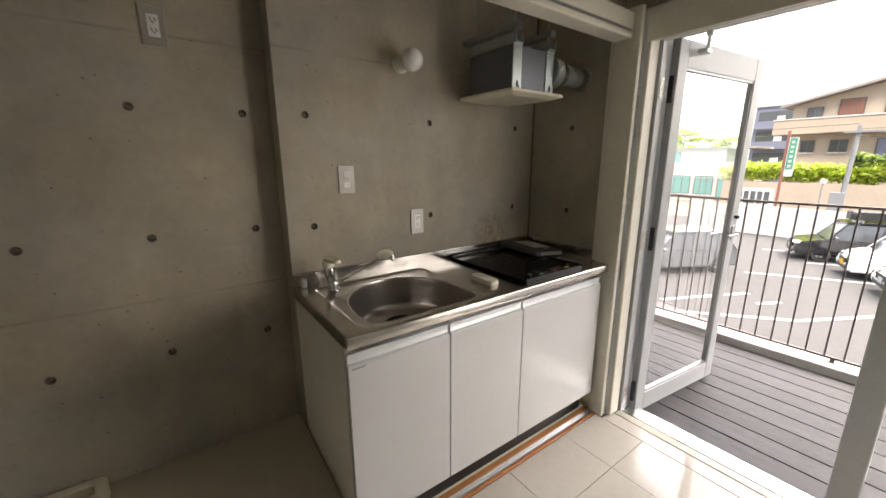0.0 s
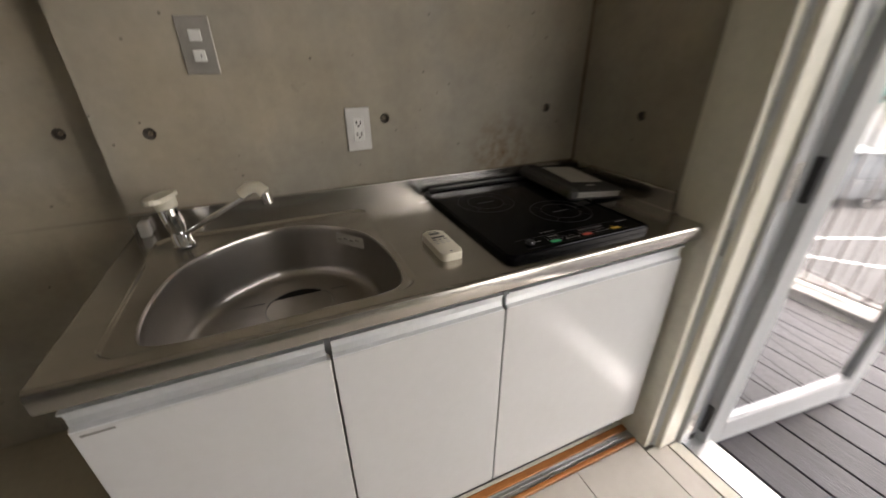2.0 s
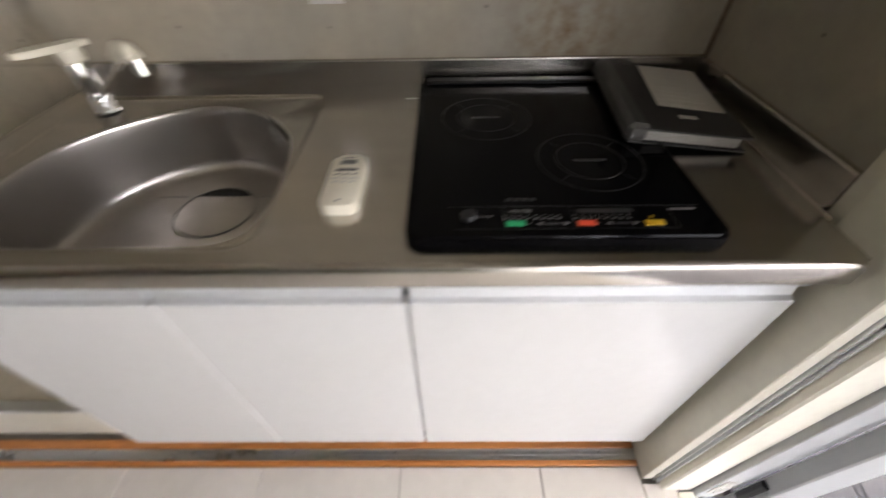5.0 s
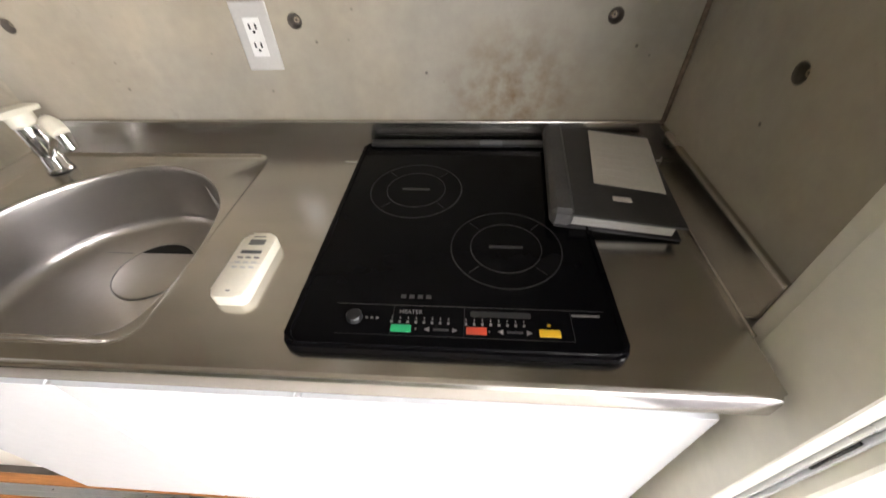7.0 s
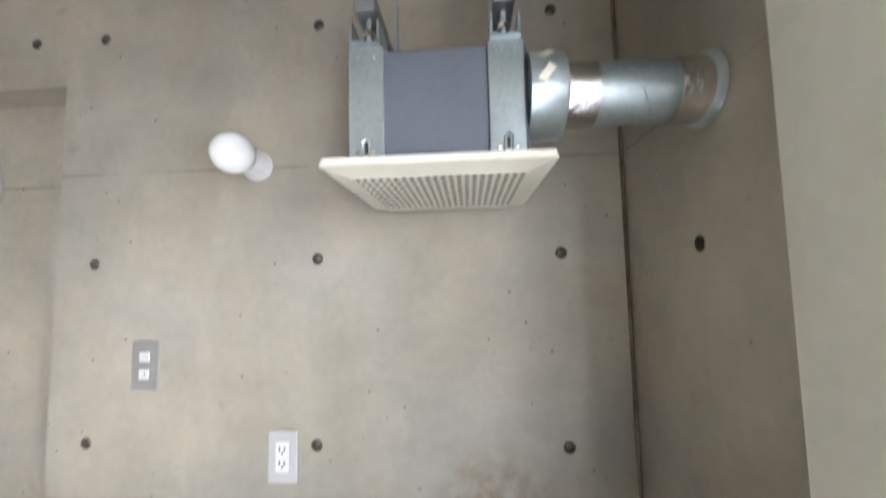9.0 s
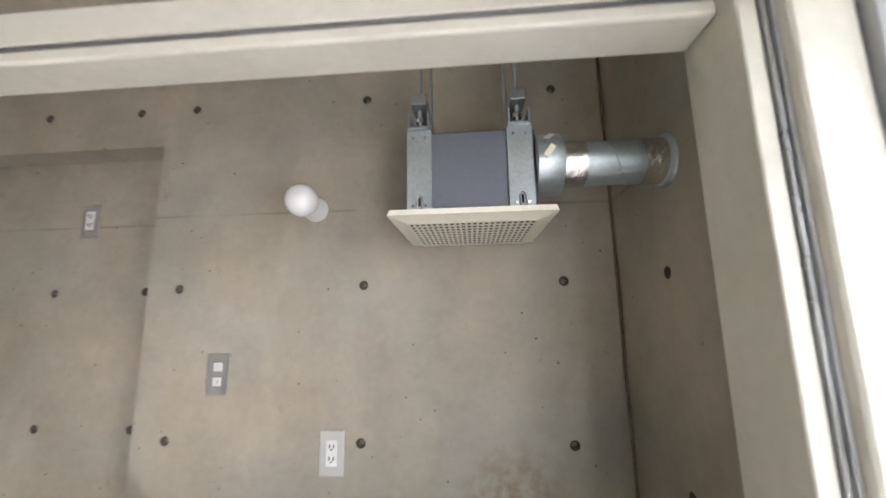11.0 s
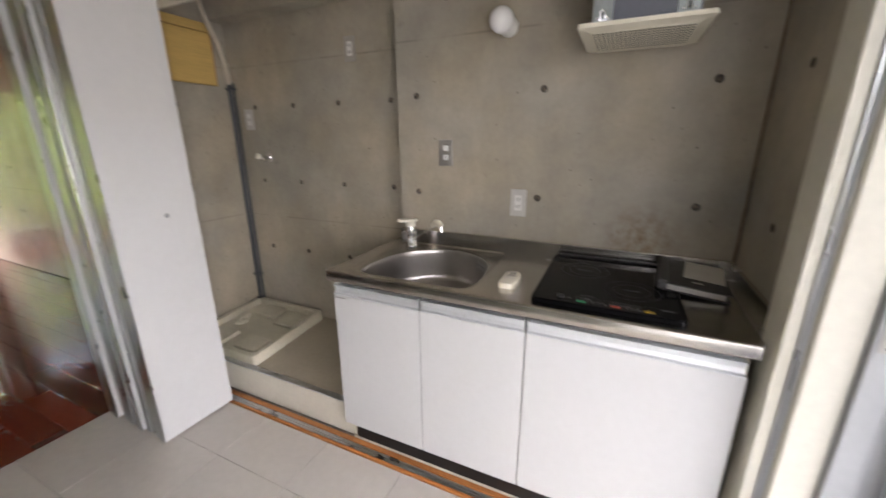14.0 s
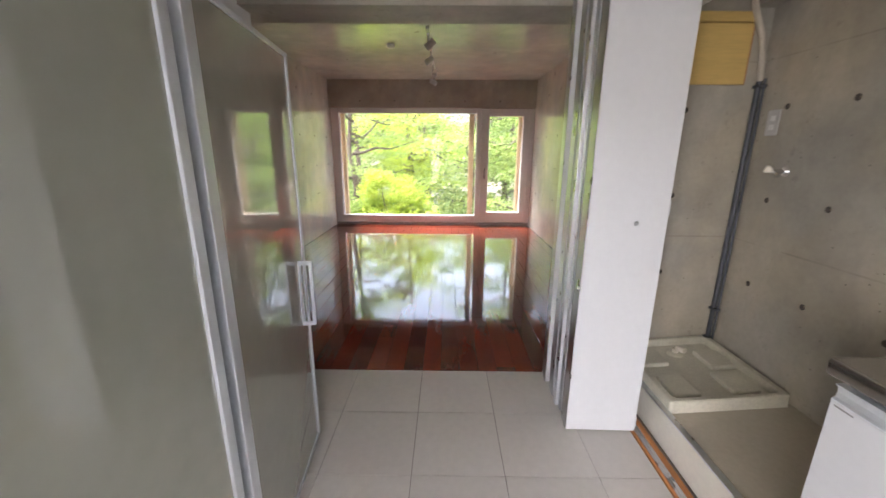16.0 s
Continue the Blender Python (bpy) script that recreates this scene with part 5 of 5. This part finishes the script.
def tree(x, y, base, top, spread, seed, leaf_m, label, sprays=34, per=230, size=0.075, low=0.25):
    g = np.random.default_rng(seed)
    t = thing("tree", x, y, base, label, "tree", "trees of the wood")
    b = bmesh.new()
    lean = g.normal(size=2) * 0.35
    trunk = limb(b, (x, y, base), (x + lean[0], y + lean[1], base + (top - base) * 0.9), 0.13 * (top - base) / 7, 0.03, 0.16, g, 9)
    clumps = []
    for i in range(sprays):
        f = low + (0.97 - low) * g.random()
        o = np.array(trunk[0]) + (np.array(trunk[-1]) - np.array(trunk[0])) * f
        a = g.random() * 2 * math.pi
        reach = spread * (0.35 + 0.75 * g.random()) * (1.15 - 0.5 * f)
        e = o + np.array([math.cos(a) * reach, math.sin(a) * reach, 0.15 * reach + 0.5 * g.random()])
        if i % 2 == 0:
            limb(b, o, e, 0.05, 0.012, 0.14, g, 6)
        clumps.append((tuple(e), 0.55 + 0.6 * g.random()))
        clumps.append((tuple(o + (e - o) * 0.6 + g.normal(size=3) * 0.2), 0.5 + 0.4 * g.random()))
    clumps = [c for c in clumps if c[0][2] < 2.8 or g.random() < 0.3]
    part("trunk", b, BARK, t, smooth=60)
    cr = new("crown", leaves_mesh("crown", clumps, per // 2, size, seed + 100, 0.32, 0.12))
    cr.data.materials.append(leaf_m)
    cr.parent = t
    cr.matrix_parent_inverse = t.matrix_basis.inverted()
    return t


def shrub(x, y, base, rx, h, seed, leaf_m, label, n=26, per=300, size=0.07, name="bush", group=""):
    g = np.random.default_rng(seed)
    t = thing(name, x, y, base, label, name, group)
    b = bmesh.new()
    clumps = []
    for i in range(n):
        a, r = g.random() * 2 * math.pi, rx * math.sqrt(g.random())
        e = (x + r * math.cos(a), y + r * math.sin(a), base + h * (0.35 + 0.65 * g.random()) * (1.05 - 0.45 * (r / rx) ** 2))
        clumps.append((e, 0.28 * rx + 0.2 * g.random()))
        if i % 2 == 0:
            limb(b, (x + 0.1 * g.normal(), y + 0.1 * g.normal(), base), e, 0.03, 0.006, 0.08, g, 5)
    part("stems", b, BARK, t)
    cr = new("crown", leaves_mesh("crown", clumps, per, size, seed + 50, 0.6))
    cr.data.materials.append(leaf_m)
    cr.parent = t
    cr.matrix_parent_inverse = t.matrix_basis.inverted()
    return t


TL = "slender tree with light green layered leaves"
for i, (x, y, top, spread, m, low) in enumerate((
        (-11.5, -4.6, 5.0, 2.4, LEAF_MID, 0.2), (-12.5, -0.9, 5.4, 2.3, LEAF_MID, 0.25), (-10.6, 1.4, 5.5, 2.0, LEAF_MID, 0.2), (-14.0, -2.9, 5.4, 2.6, LEAF_LIME, 0.3),
        (-15.5, 0.9, 6.2, 2.8, LEAF_DARK, 0.2), (-16.5, -5.5, 6.2, 3.0, LEAF_DARK, 0.2), (-19.0, -2.2, 7.0, 3.2, LEAF_MID, 0.15), (-19.5, 3.0, 7.0, 3.2, LEAF_DARK, 0.15),
        (-21.0, -8.5, 8.5, 3.4, LEAF_MID, 0.15), (-24.0, -4.5, 7.4, 3.6, LEAF_DARK, 0.12), (-24.0, 0.5, 7.6, 3.6, LEAF_DARK, 0.12), (-25.5, 5.5, 7.6, 3.6, LEAF_DARK, 0.12), (-13.0, -8.0, 5.4, 2.6, LEAF_MID, 0.2))):
    far = x < -18
    tree(x, y, GZ, top, spread, 20 + i, m, TL if i % 3 else "leafy tree with dark crooked limbs", 44 if far else 38, 460 if far else 420, 0.085 if far else 0.05, low)
shrub(-10.4, -3.0, GZ, 1.25, 3.35, 301, LEAF_LIME, "bright yellow-green bush close outside the window", 44, 520, 0.05)
shrub(-11.4, -1.75, GZ, 1.0, 2.6, 302, LEAF_LIME, "bright yellow-green bush close outside the window", 26, 360, 0.06)
shrub(-10.0, -4.6, GZ, 1.0, 2.6, 303, LEAF_MID, "green undergrowth bush below the window", 26, 360, 0.06)
shrub(-13.5, 0.8, GZ, 1.5, 2.4, 304, LEAF_DARK, "dark green undergrowth bush", 26, 360, 0.07)
shrub(-17.0, -1.5, GZ, 2.4, 2.6, 305, LEAF_DARK, "dark green undergrowth bush", 30, 380, 0.10)
shrub(-17.5, -6.5, GZ, 2.4, 2.6, 306, LEAF_DARK, "dark green undergrowth bush", 30, 380, 0.10)
wood = new("far_woods", leaves_mesh("far_woods", [((-31 - 3 * random.random(), -26 + 1.3 * i, -1.5 + 6.5 * random.random()), 2.4) for i in range(46)] + [((-34, -26 + 1.3 * i, 0.6 + 3 * random.random()), 3.0) for i in range(46)], 900, 0.17, 77, 0.8))
wood.data.materials.append(LEAF_DARK)
tagged(wood, "far green woods behind the nearer trees", "woods", kind="stuff")

hedge = new("hedge", leaves_mesh("hedge", [((32.6 + 0.5 * random.random(), 8.9 - 0.42 * i, 0.45 + 0.35 * random.random()), 0.75) for i in range(26)], 420, 0.13, 88, 0.85))
hedge.data.materials.append(LEAF_LIME)
tagged(hedge, "bright clipped hedge on top of the retaining wall", "hedge", kind="stuff")
for i, (y, h, r) in enumerate(((1.9, 2.0, 1.0), (0.6, 1.9, 1.2), (-1.0, 2.2, 1.3), (-2.8, 2.0, 1.3), (-4.8, 2.2, 1.5))):
    shrub(33.2, y, -0.1, r, h, 400 + i, LEAF_MID, "rounded green garden shrub behind the wall", 24, 360, 0.11, "garden_shrub", "garden shrubs")
for i, (x, y, top) in enumerate(((47, 18.5, 5.0), (48, 14.5, 4.4), (45, 22.0, 4.5))):
    tree(x, y, GZ, top, 2.6, 500 + i, LEAF_LIME, "green street tree beside a white building", 34, 300, 0.2, 0.3)

# ---- buildings across the street ----


def win_part(parent, x, y0, y1, z0, z1, m=None, bars=1):
    w = part("window", boxm(x - 0.06, x + 0.02, y0, y1, z0, z1), DARK, parent)
    part("pane", boxm(x - 0.08, x - 0.07, y0 + 0.05, y1 - 0.05, z0 + 0.05, z1 - 0.05), m or WINDARK, w)
    part("sill", boxm(x - 0.18, x, y0 - 0.05, y1 + 0.05, z0 - 0.08, z0), KERB, w)
    for i in range(bars):
        yv = y0 + (y1 - y0) * (i + 1) / (bars + 1)
        part("frame", boxm(x - 0.10, x - 0.07, yv - 0.03, yv + 0.03, z0, z1), IRON, w)
    for yv in (y0, y1):
        part("frame", boxm(x - 0.10, x - 0.06, yv - 0.03, yv + 0.03, z0, z1), IRON, w)
    part("frame", boxm(x - 0.10, x - 0.06, y0, y1, z1 - 0.05, z1 + 0.02), IRON, w)
    return w


house = thing("house", 46, 1.0, GZ, "beige two-storey house with a long balcony and sloping roof", "house")
part("wall", prism([(-14.0, GZ), (8.0, GZ), (8.0, 5.75), (-1.5, 8.1), (-14.0, 5.2)], 42.0, 52.0, m=Matrix(((0, 0, 1, 0), (1, 0, 0, 0), (0, 1, 0, 0), (0, 0, 0, 1)))), BEIGE, house)
part("roof", prism([(8.7, 5.62), (8.7, 5.82), (-1.5, 8.36), (-14.6, 5.3), (-14.6, 5.1), (-1.5, 8.14)], 41.2, 52.6, m=Matrix(((0, 0, 1, 0), (1, 0, 0, 0), (0, 1, 0, 0), (0, 0, 0, 1)))), ROOF, house)
part("balcony", boxm(40.9, 42.0, -14, 8.9, 3.45, 4.58, 0.02), BEIGE, house)
part("balcony_coping", boxm(40.85, 42.0, -14, 8.95, 4.58, 4.66), KERB, house)
part("lower_eave", boxm(40.2, 42.0, 6.2, 10.2, 0.75, 0.95), KERB, house)
win_part(house, 42.0, 6.2, 7.1, 4.75, 5.5)
win_part(house, 42.0, 3.95, 5.3, 4.75, 5.95, BROWNWOOD, 3)
win_part(house, 42.0, 1.6, 2.9, 4.75, 6.0, BROWNWOOD, 2)
win_part(house, 42.0, -1.3, 0.1, 4.75, 6.0)
win_part(house, 42.0, 6.3, 7.1, 2.0, 2.95)
win_part(house, 42.0, 4.4, 5.4, 2.0, 2.95)
win_part(house, 42.0, 0.2, 2.9, 1.4, 2.95, BLUEGREY, 4)

flats = thing("apartment_building", 64, 13, GZ, "blue-grey apartment block with recessed dark balconies", "building")
part("wall", boxm(60, 68, 9.5, 15.6, GZ, 7.8), BLUEGREY, flats)
part("roof", boxm(59.8, 68.2, 9.3, 15.8, 7.8, 8.0), KERB, flats)
for z in (0.6, 3.1, 5.5):
    bl = part("balcony_recess", boxm(59.9, 60.05, 12.0, 15.2, z, z + 1.7), WINDARK, flats)
    part("balcony_front", boxm(59.3, 60.0, 11.9, 15.3, z - 0.35, z + 0.55), BLUEGREY, bl)
    part("air_conditioner", boxm(59.5, 59.9, 12.6, 13.3, z + 0.56, z + 1.1), KERB, bl)

shop = thing("white_building", 45, 14, GZ, "low white building with teal windows", "building")
part("wall", boxm(42, 49, 10.8, 17.5, GZ, 1.2), KERB, shop)
part("upper_wall", boxm(43, 49, 12.6, 19.5, 1.2, 2.5), KERB, shop)
part("roof", boxm(42.8, 49.2, 10.6, 19.7, 2.5, 2.7), ROOF, shop)
TEAL = mat("teal_tinted_glazing", (0.10, 0.26, 0.25), 0.15, var=0.1, scale=0.7)
for y0, y1, z0, z1 in ((15.0, 17.2, -1.9, -0.1), (13.0, 14.6, -1.9, -0.1), (11.2, 12.6, -2.4, -0.1), (16.6, 19.2, 0.3, 2.2)):
    win_part(shop, 42.0 if z1 < 1 else 43.0, y0, y1, z0, z1, TEAL, 2)

sign = thing("roadside_sign", 27.0, 4.45, GZ, "green and white upright sign on a red-brown post", "sign")
part("post", boxm(26.95, 27.05, 4.60, 4.72, GZ, 2.95, 0.01), RUST, sign)
fc = part("sign_board", boxm(26.9, 27.0, 4.2, 4.58, 0.5, 2.6, 0.01), LINEPAINT, sign)
part("green_field", boxm(26.885, 26.9, 4.24, 4.54, 0.9, 2.55), SIGNGREEN, fc)
for i in range(6):
    part("glyph_bar", boxm(26.875, 26.885, 4.32, 4.46, 1.0 + 0.255 * i, 1.14 + 0.255 * i), LINEPAINT, fc)
upole = thing("utility_pole", 28.2, 2.3, GZ, "grey concrete utility pole with a cross arm and wires", "utility pole")
part("pole", rod((28.2, 2.3, GZ), (28.0, 2.15, 3.1), 0.13, 0.09, 14), POLE, upole, smooth=40)
part("cross_arm", boxm(27.85, 27.95, 1.0, 2.7, 2.75, 2.85), POLE, upole)
part("control_box", boxm(27.85, 28.0, 2.1, 2.7, -1.3, -0.3, 0.02), POLE, upole)
for dz, ye in ((0.0, 30.0), (0.35, 30.0), (-0.3, -30.0), (0.1, -30.0)):
    part("wire", tube([(28.0 + 0.4 * t, 2.2 + (ye - 2.2) * t, 2.85 + dz - 2.4 * t * (1 - t) * 0.6 + 0.6 * t) for t in (0, 0.2, 0.4, 0.6, 0.8, 1)], 0.018, 5), IRON, upole)
lampp = thing("street_lamp", 27.6, 3.0, GZ, "thin post with a small white lamp head", "street lamp")
part("pole", rod((27.6, 3.0, GZ), (27.6, 3.0, 0.15), 0.04, seg=10), POLE, lampp)
part("shade", lathe(((0.0, 0.14), (0.12, 0.1), (0.14, 0.0), (0.1, -0.08), (0.0, -0.1)), pose(27.6, 3.0, 0.25), 14), GLOBE, lampp, smooth=50)
kiosk = thing("lattice_fence", 29.5, 6.3, GZ, "white lattice fence panel beside the road", "fence")
part("frame", boxm(29.45, 29.55, 5.4, 7.4, GZ, -0.35), KERB, kiosk)
for i in range(5):
    part("opening", boxm(29.43, 29.45, 5.6 + 0.35 * i, 5.85 + 0.35 * i, -1.3, -0.55), WINDARK, kiosk)
hills = new("backdrop_hills", bpy.data.meshes.new("backdrop_hills"))
hv, hf = [], []
for i in range(60):
    a = radians(-70 + 140 * i / 59)
    h = 26 + 14 * noise.noise(Vector((i * 0.13, 2.0, 0))) + 5 * noise.noise(Vector((i * 0.6, 7.0, 0)))
    hv += [(340 * math.cos(a), 340 * math.sin(a), GZ), (420 * math.cos(a), 420 * math.sin(a), GZ + h)]
    if i:
        hf.append((2 * i - 2, 2 * i, 2 * i + 1, 2 * i - 1))
hills.data.from_pydata(hv, [], hf)
hills.data.materials.append(mat("hazy_hillside", (0.16, 0.22, 0.17), 0.9, var=0.25, scale=0.03))
tagged(hills, "low hazy wooded hills on the horizon", "hills", kind="structure")

# ---- parked cars ----


def car(x, y, rz, paint, label, length, height, width, nose, van, box=False, plate_m=LINEPAINT):
    t = thing("car", x, y, GZ + 0.02, label, "car", "cars in the car park", rz=rz)
    M = t.matrix_basis
    L, H, W = length / 2, height, width / 2

    def put(name, b, m, parent=None, lab="", sm=None):
        bmesh.ops.transform(b, matrix=M, verts=b.verts)
        return part(name, b, m, parent or t, lab, sm)

    belt = H * 0.56
    lower = [(-L, 0.35), (-L + 0.05, belt), (L - nose, belt + 0.02), (L - 0.12, belt - 0.16), (L, 0.55), (L - 0.03, 0.25), (-L + 0.02, 0.25)]
    b = prism(lower, -W, W, m=Matrix(((1, 0, 0, 0), (0, 0, -1, 0), (0, 1, 0, 0), (0, 0, 0, 1))))
    bmesh.ops.bevel(b, geom=list(b.edges), offset=0.07, segments=2, affect="EDGES")
    put("body", b, paint, sm=40)
    b = bmesh.new()
    f0, f1 = L - nose - 0.02, L - nose - (0.55 if van else 0.8)
    r0, r1 = -L + 0.06, -L + (0.25 if van else 0.6)
    lo4 = [b.verts.new((px, s * (W - 0.05), belt)) for px, s in ((f0, -1), (f0, 1), (r0, 1), (r0, -1))]
    hi4 = [b.verts.new((px, s * (W - 0.2), H - 0.03)) for px, s in ((f1, -1), (f1, 1), (r1, 1), (r1, -1))]
    for i in range(4):
        b.faces.new((lo4[i], lo4[(i + 1) % 4], hi4[(i + 1) % 4], hi4[i]))
    b.faces.new(hi4)
    b.faces.new(lo4)
    bmesh.ops.bevel(b, geom=list(b.edges), offset=0.04, segments=2, affect="EDGES")
    put("cabin_glass", b, WINDARK, lab="dark window glass", sm=40)
    b = bmesh.new()
    bmesh.ops.create_cube(b, size=1, matrix=Matrix.LocRotScale(((f1 + r1) / 2, 0, H - 0.01), None, (f1 - r1 + 0.1, 2 * W - 0.36, 0.09)))
    bmesh.ops.bevel(b, geom=list(b.edges), offset=0.04, segments=2, affect="EDGES")
    put("roof", b, paint, sm=40)
    for s in (-1, 1):
        for fx, gx in ((f0 - 0.03, f1 - 0.01), ((f0 + r0) / 2 + 0.2, (f1 + r1) / 2 + 0.2), ((f0 + r0) / 2 - 0.9, (f1 + r1) / 2 - 0.8), (r0 + 0.05, r1 + 0.03)):
            put("pillar", tube(((fx, s * (W - 0.045), belt), (gx, s * (W - 0.195), H - 0.03)), 0.035, 6), paint)
        put("mirror", obox(pose(f0 - 0.25, s * (W + 0.08), belt + 0.1), 0.14, 0.2, 0.14, 0.03, 2), paint)
        hl = put("headlight", obox(pose(L - 0.11, s * (W - 0.25), 0.70 * belt + 0.08, 0, -12, s * 14), 0.14, 0.38, 0.14, 0.03, 2), CHROME, lab="clear headlight")
        put("fog_lamp", obox(pose(L - 0.06, s * (W - 0.28), 0.40), 0.1, 0.22, 0.10, 0.02), BLACK, hl)
        for wx in (L - 0.85, -L + 0.8):
            tm = pose(wx, s * (W - 0.10), 0.31, 90)
            ty = put("wheel", lathe(((0.19, -0.1), (0.29, -0.1), (0.315, -0.06), (0.315, 0.06), (0.29, 0.1), (0.19, 0.1), (0.17, 0.05), (0.17, -0.05)), tm, 24), RUBBER, sm=40)
            put("rim", lathe(((0.0, -0.09 * s * -1), (0.06, 0.09 * s), (0.17, 0.075 * s), (0.195, 0.095 * s)), tm @ pose(0, 0, 0), 20), ALU, ty)
            for k in range(5):
                put("spoke_gap", obox(tm @ pose(0, 0, 0, 0, 0, 72 * k) @ pose(0.115, 0, -0.088 * s), 0.07, 0.05, 0.012), BLACK, ty)
    put("grille", boxm(L - 0.035, L + 0.004, -W + 0.42, W - 0.42, 0.48, 0.66, 0.01), BLACK)
    put("lower_grille", boxm(L - 0.04, L + 0.002, -W + 0.25, W - 0.25, 0.28, 0.40, 0.01), BLACK)
    put("number_plate", boxm(L + 0.004, L + 0.015, -0.165, 0.165, 0.40, 0.565), plate_m)
    if box:
        put("roof_box", prism(rounded(-L + 0.3, f1 - 0.1, -0.42, 0.42, 0.2), H + 0.12, H + 0.42, bev=0.1), BLACK, lab="black roof box")
        for rx in (f1 - 0.4, r1 + 0.7):
            put("roof_bar", boxm(rx - 0.03, rx + 0.03, -W + 0.25, W - 0.25, H + 0.04, H + 0.12), ALU)
    return t


car(20.8, 0.45, 110, CARBLACK, "black minivan with a roof box, parked on asphalt", 4.2, 1.58, 1.66, 0.9, True, True)
car(18.5, -1.05, 110, CARWHITE, "white tall hatchback with a yellow number plate, parked", 3.4, 1.66, 1.48, 0.7, True, False, YEL_BTN)
car(16.4, -2.45, 110, CARWHITE, "white compact car parked on asphalt", 4.0, 1.5, 1.68, 1.0, False)
car(13.8, 4.6, 150, mat("grey_car_paint", (0.10, 0.105, 0.11), 0.2, coat=1.0), "dark grey estate car parked on asphalt", 4.4, 1.48, 1.74, 1.1, False)

# ---- floor pieces ----
xs = [-1.972, -1.58, -1.18, -0.78, -0.38, 0.02, 0.42, 0.7]
ys = [-2.548, -2.445, -2.045, -1.645, -1.245, -0.845, -0.583]
for i in range(len(xs) - 1):
    for j in range(len(ys) - 1):
        part("tile", boxm(xs[i] + 0.0013, xs[i + 1] - 0.0013, ys[j] + 0.0013, ys[j + 1] - 0.0013, -0.008, 0.0, 0.0007), TILE, floor)
rnd = random.Random(5)
plank_parent = bpy.data.objects["floor_bedroom"]
y, r = -3.535, 0
while y < 0.0:
    x = -6.84 - rnd.random() * 0.8
    while x < -1.98:
        l = rnd.choice((0.9, 1.2, 1.5, 1.8))
        a, c = max(x, -6.84), min(x + l, -1.978)
        if c - a > 0.03:
            part("plank", boxm(a + 0.0008, c - 0.0008, y + 0.0008, min(y + 0.118, 0.018) - 0.0008, -0.018, 0.0 - 0.0006 * rnd.random(), 0.0012), PLANK, plank_parent)
        x += l
    y += 0.118
part("deck_board", boxm(0.972, 1.0255, -4.2, 1.5, -0.10, -0.06, 0.003), WPC, bal)
x = 1.0305
while x < 2.40:
    part("deck_board", boxm(x, min(x + 0.1475, 2.412), -4.2, 1.5, -0.10, -0.06, 0.003), WPC, bal)
    x += 0.1535
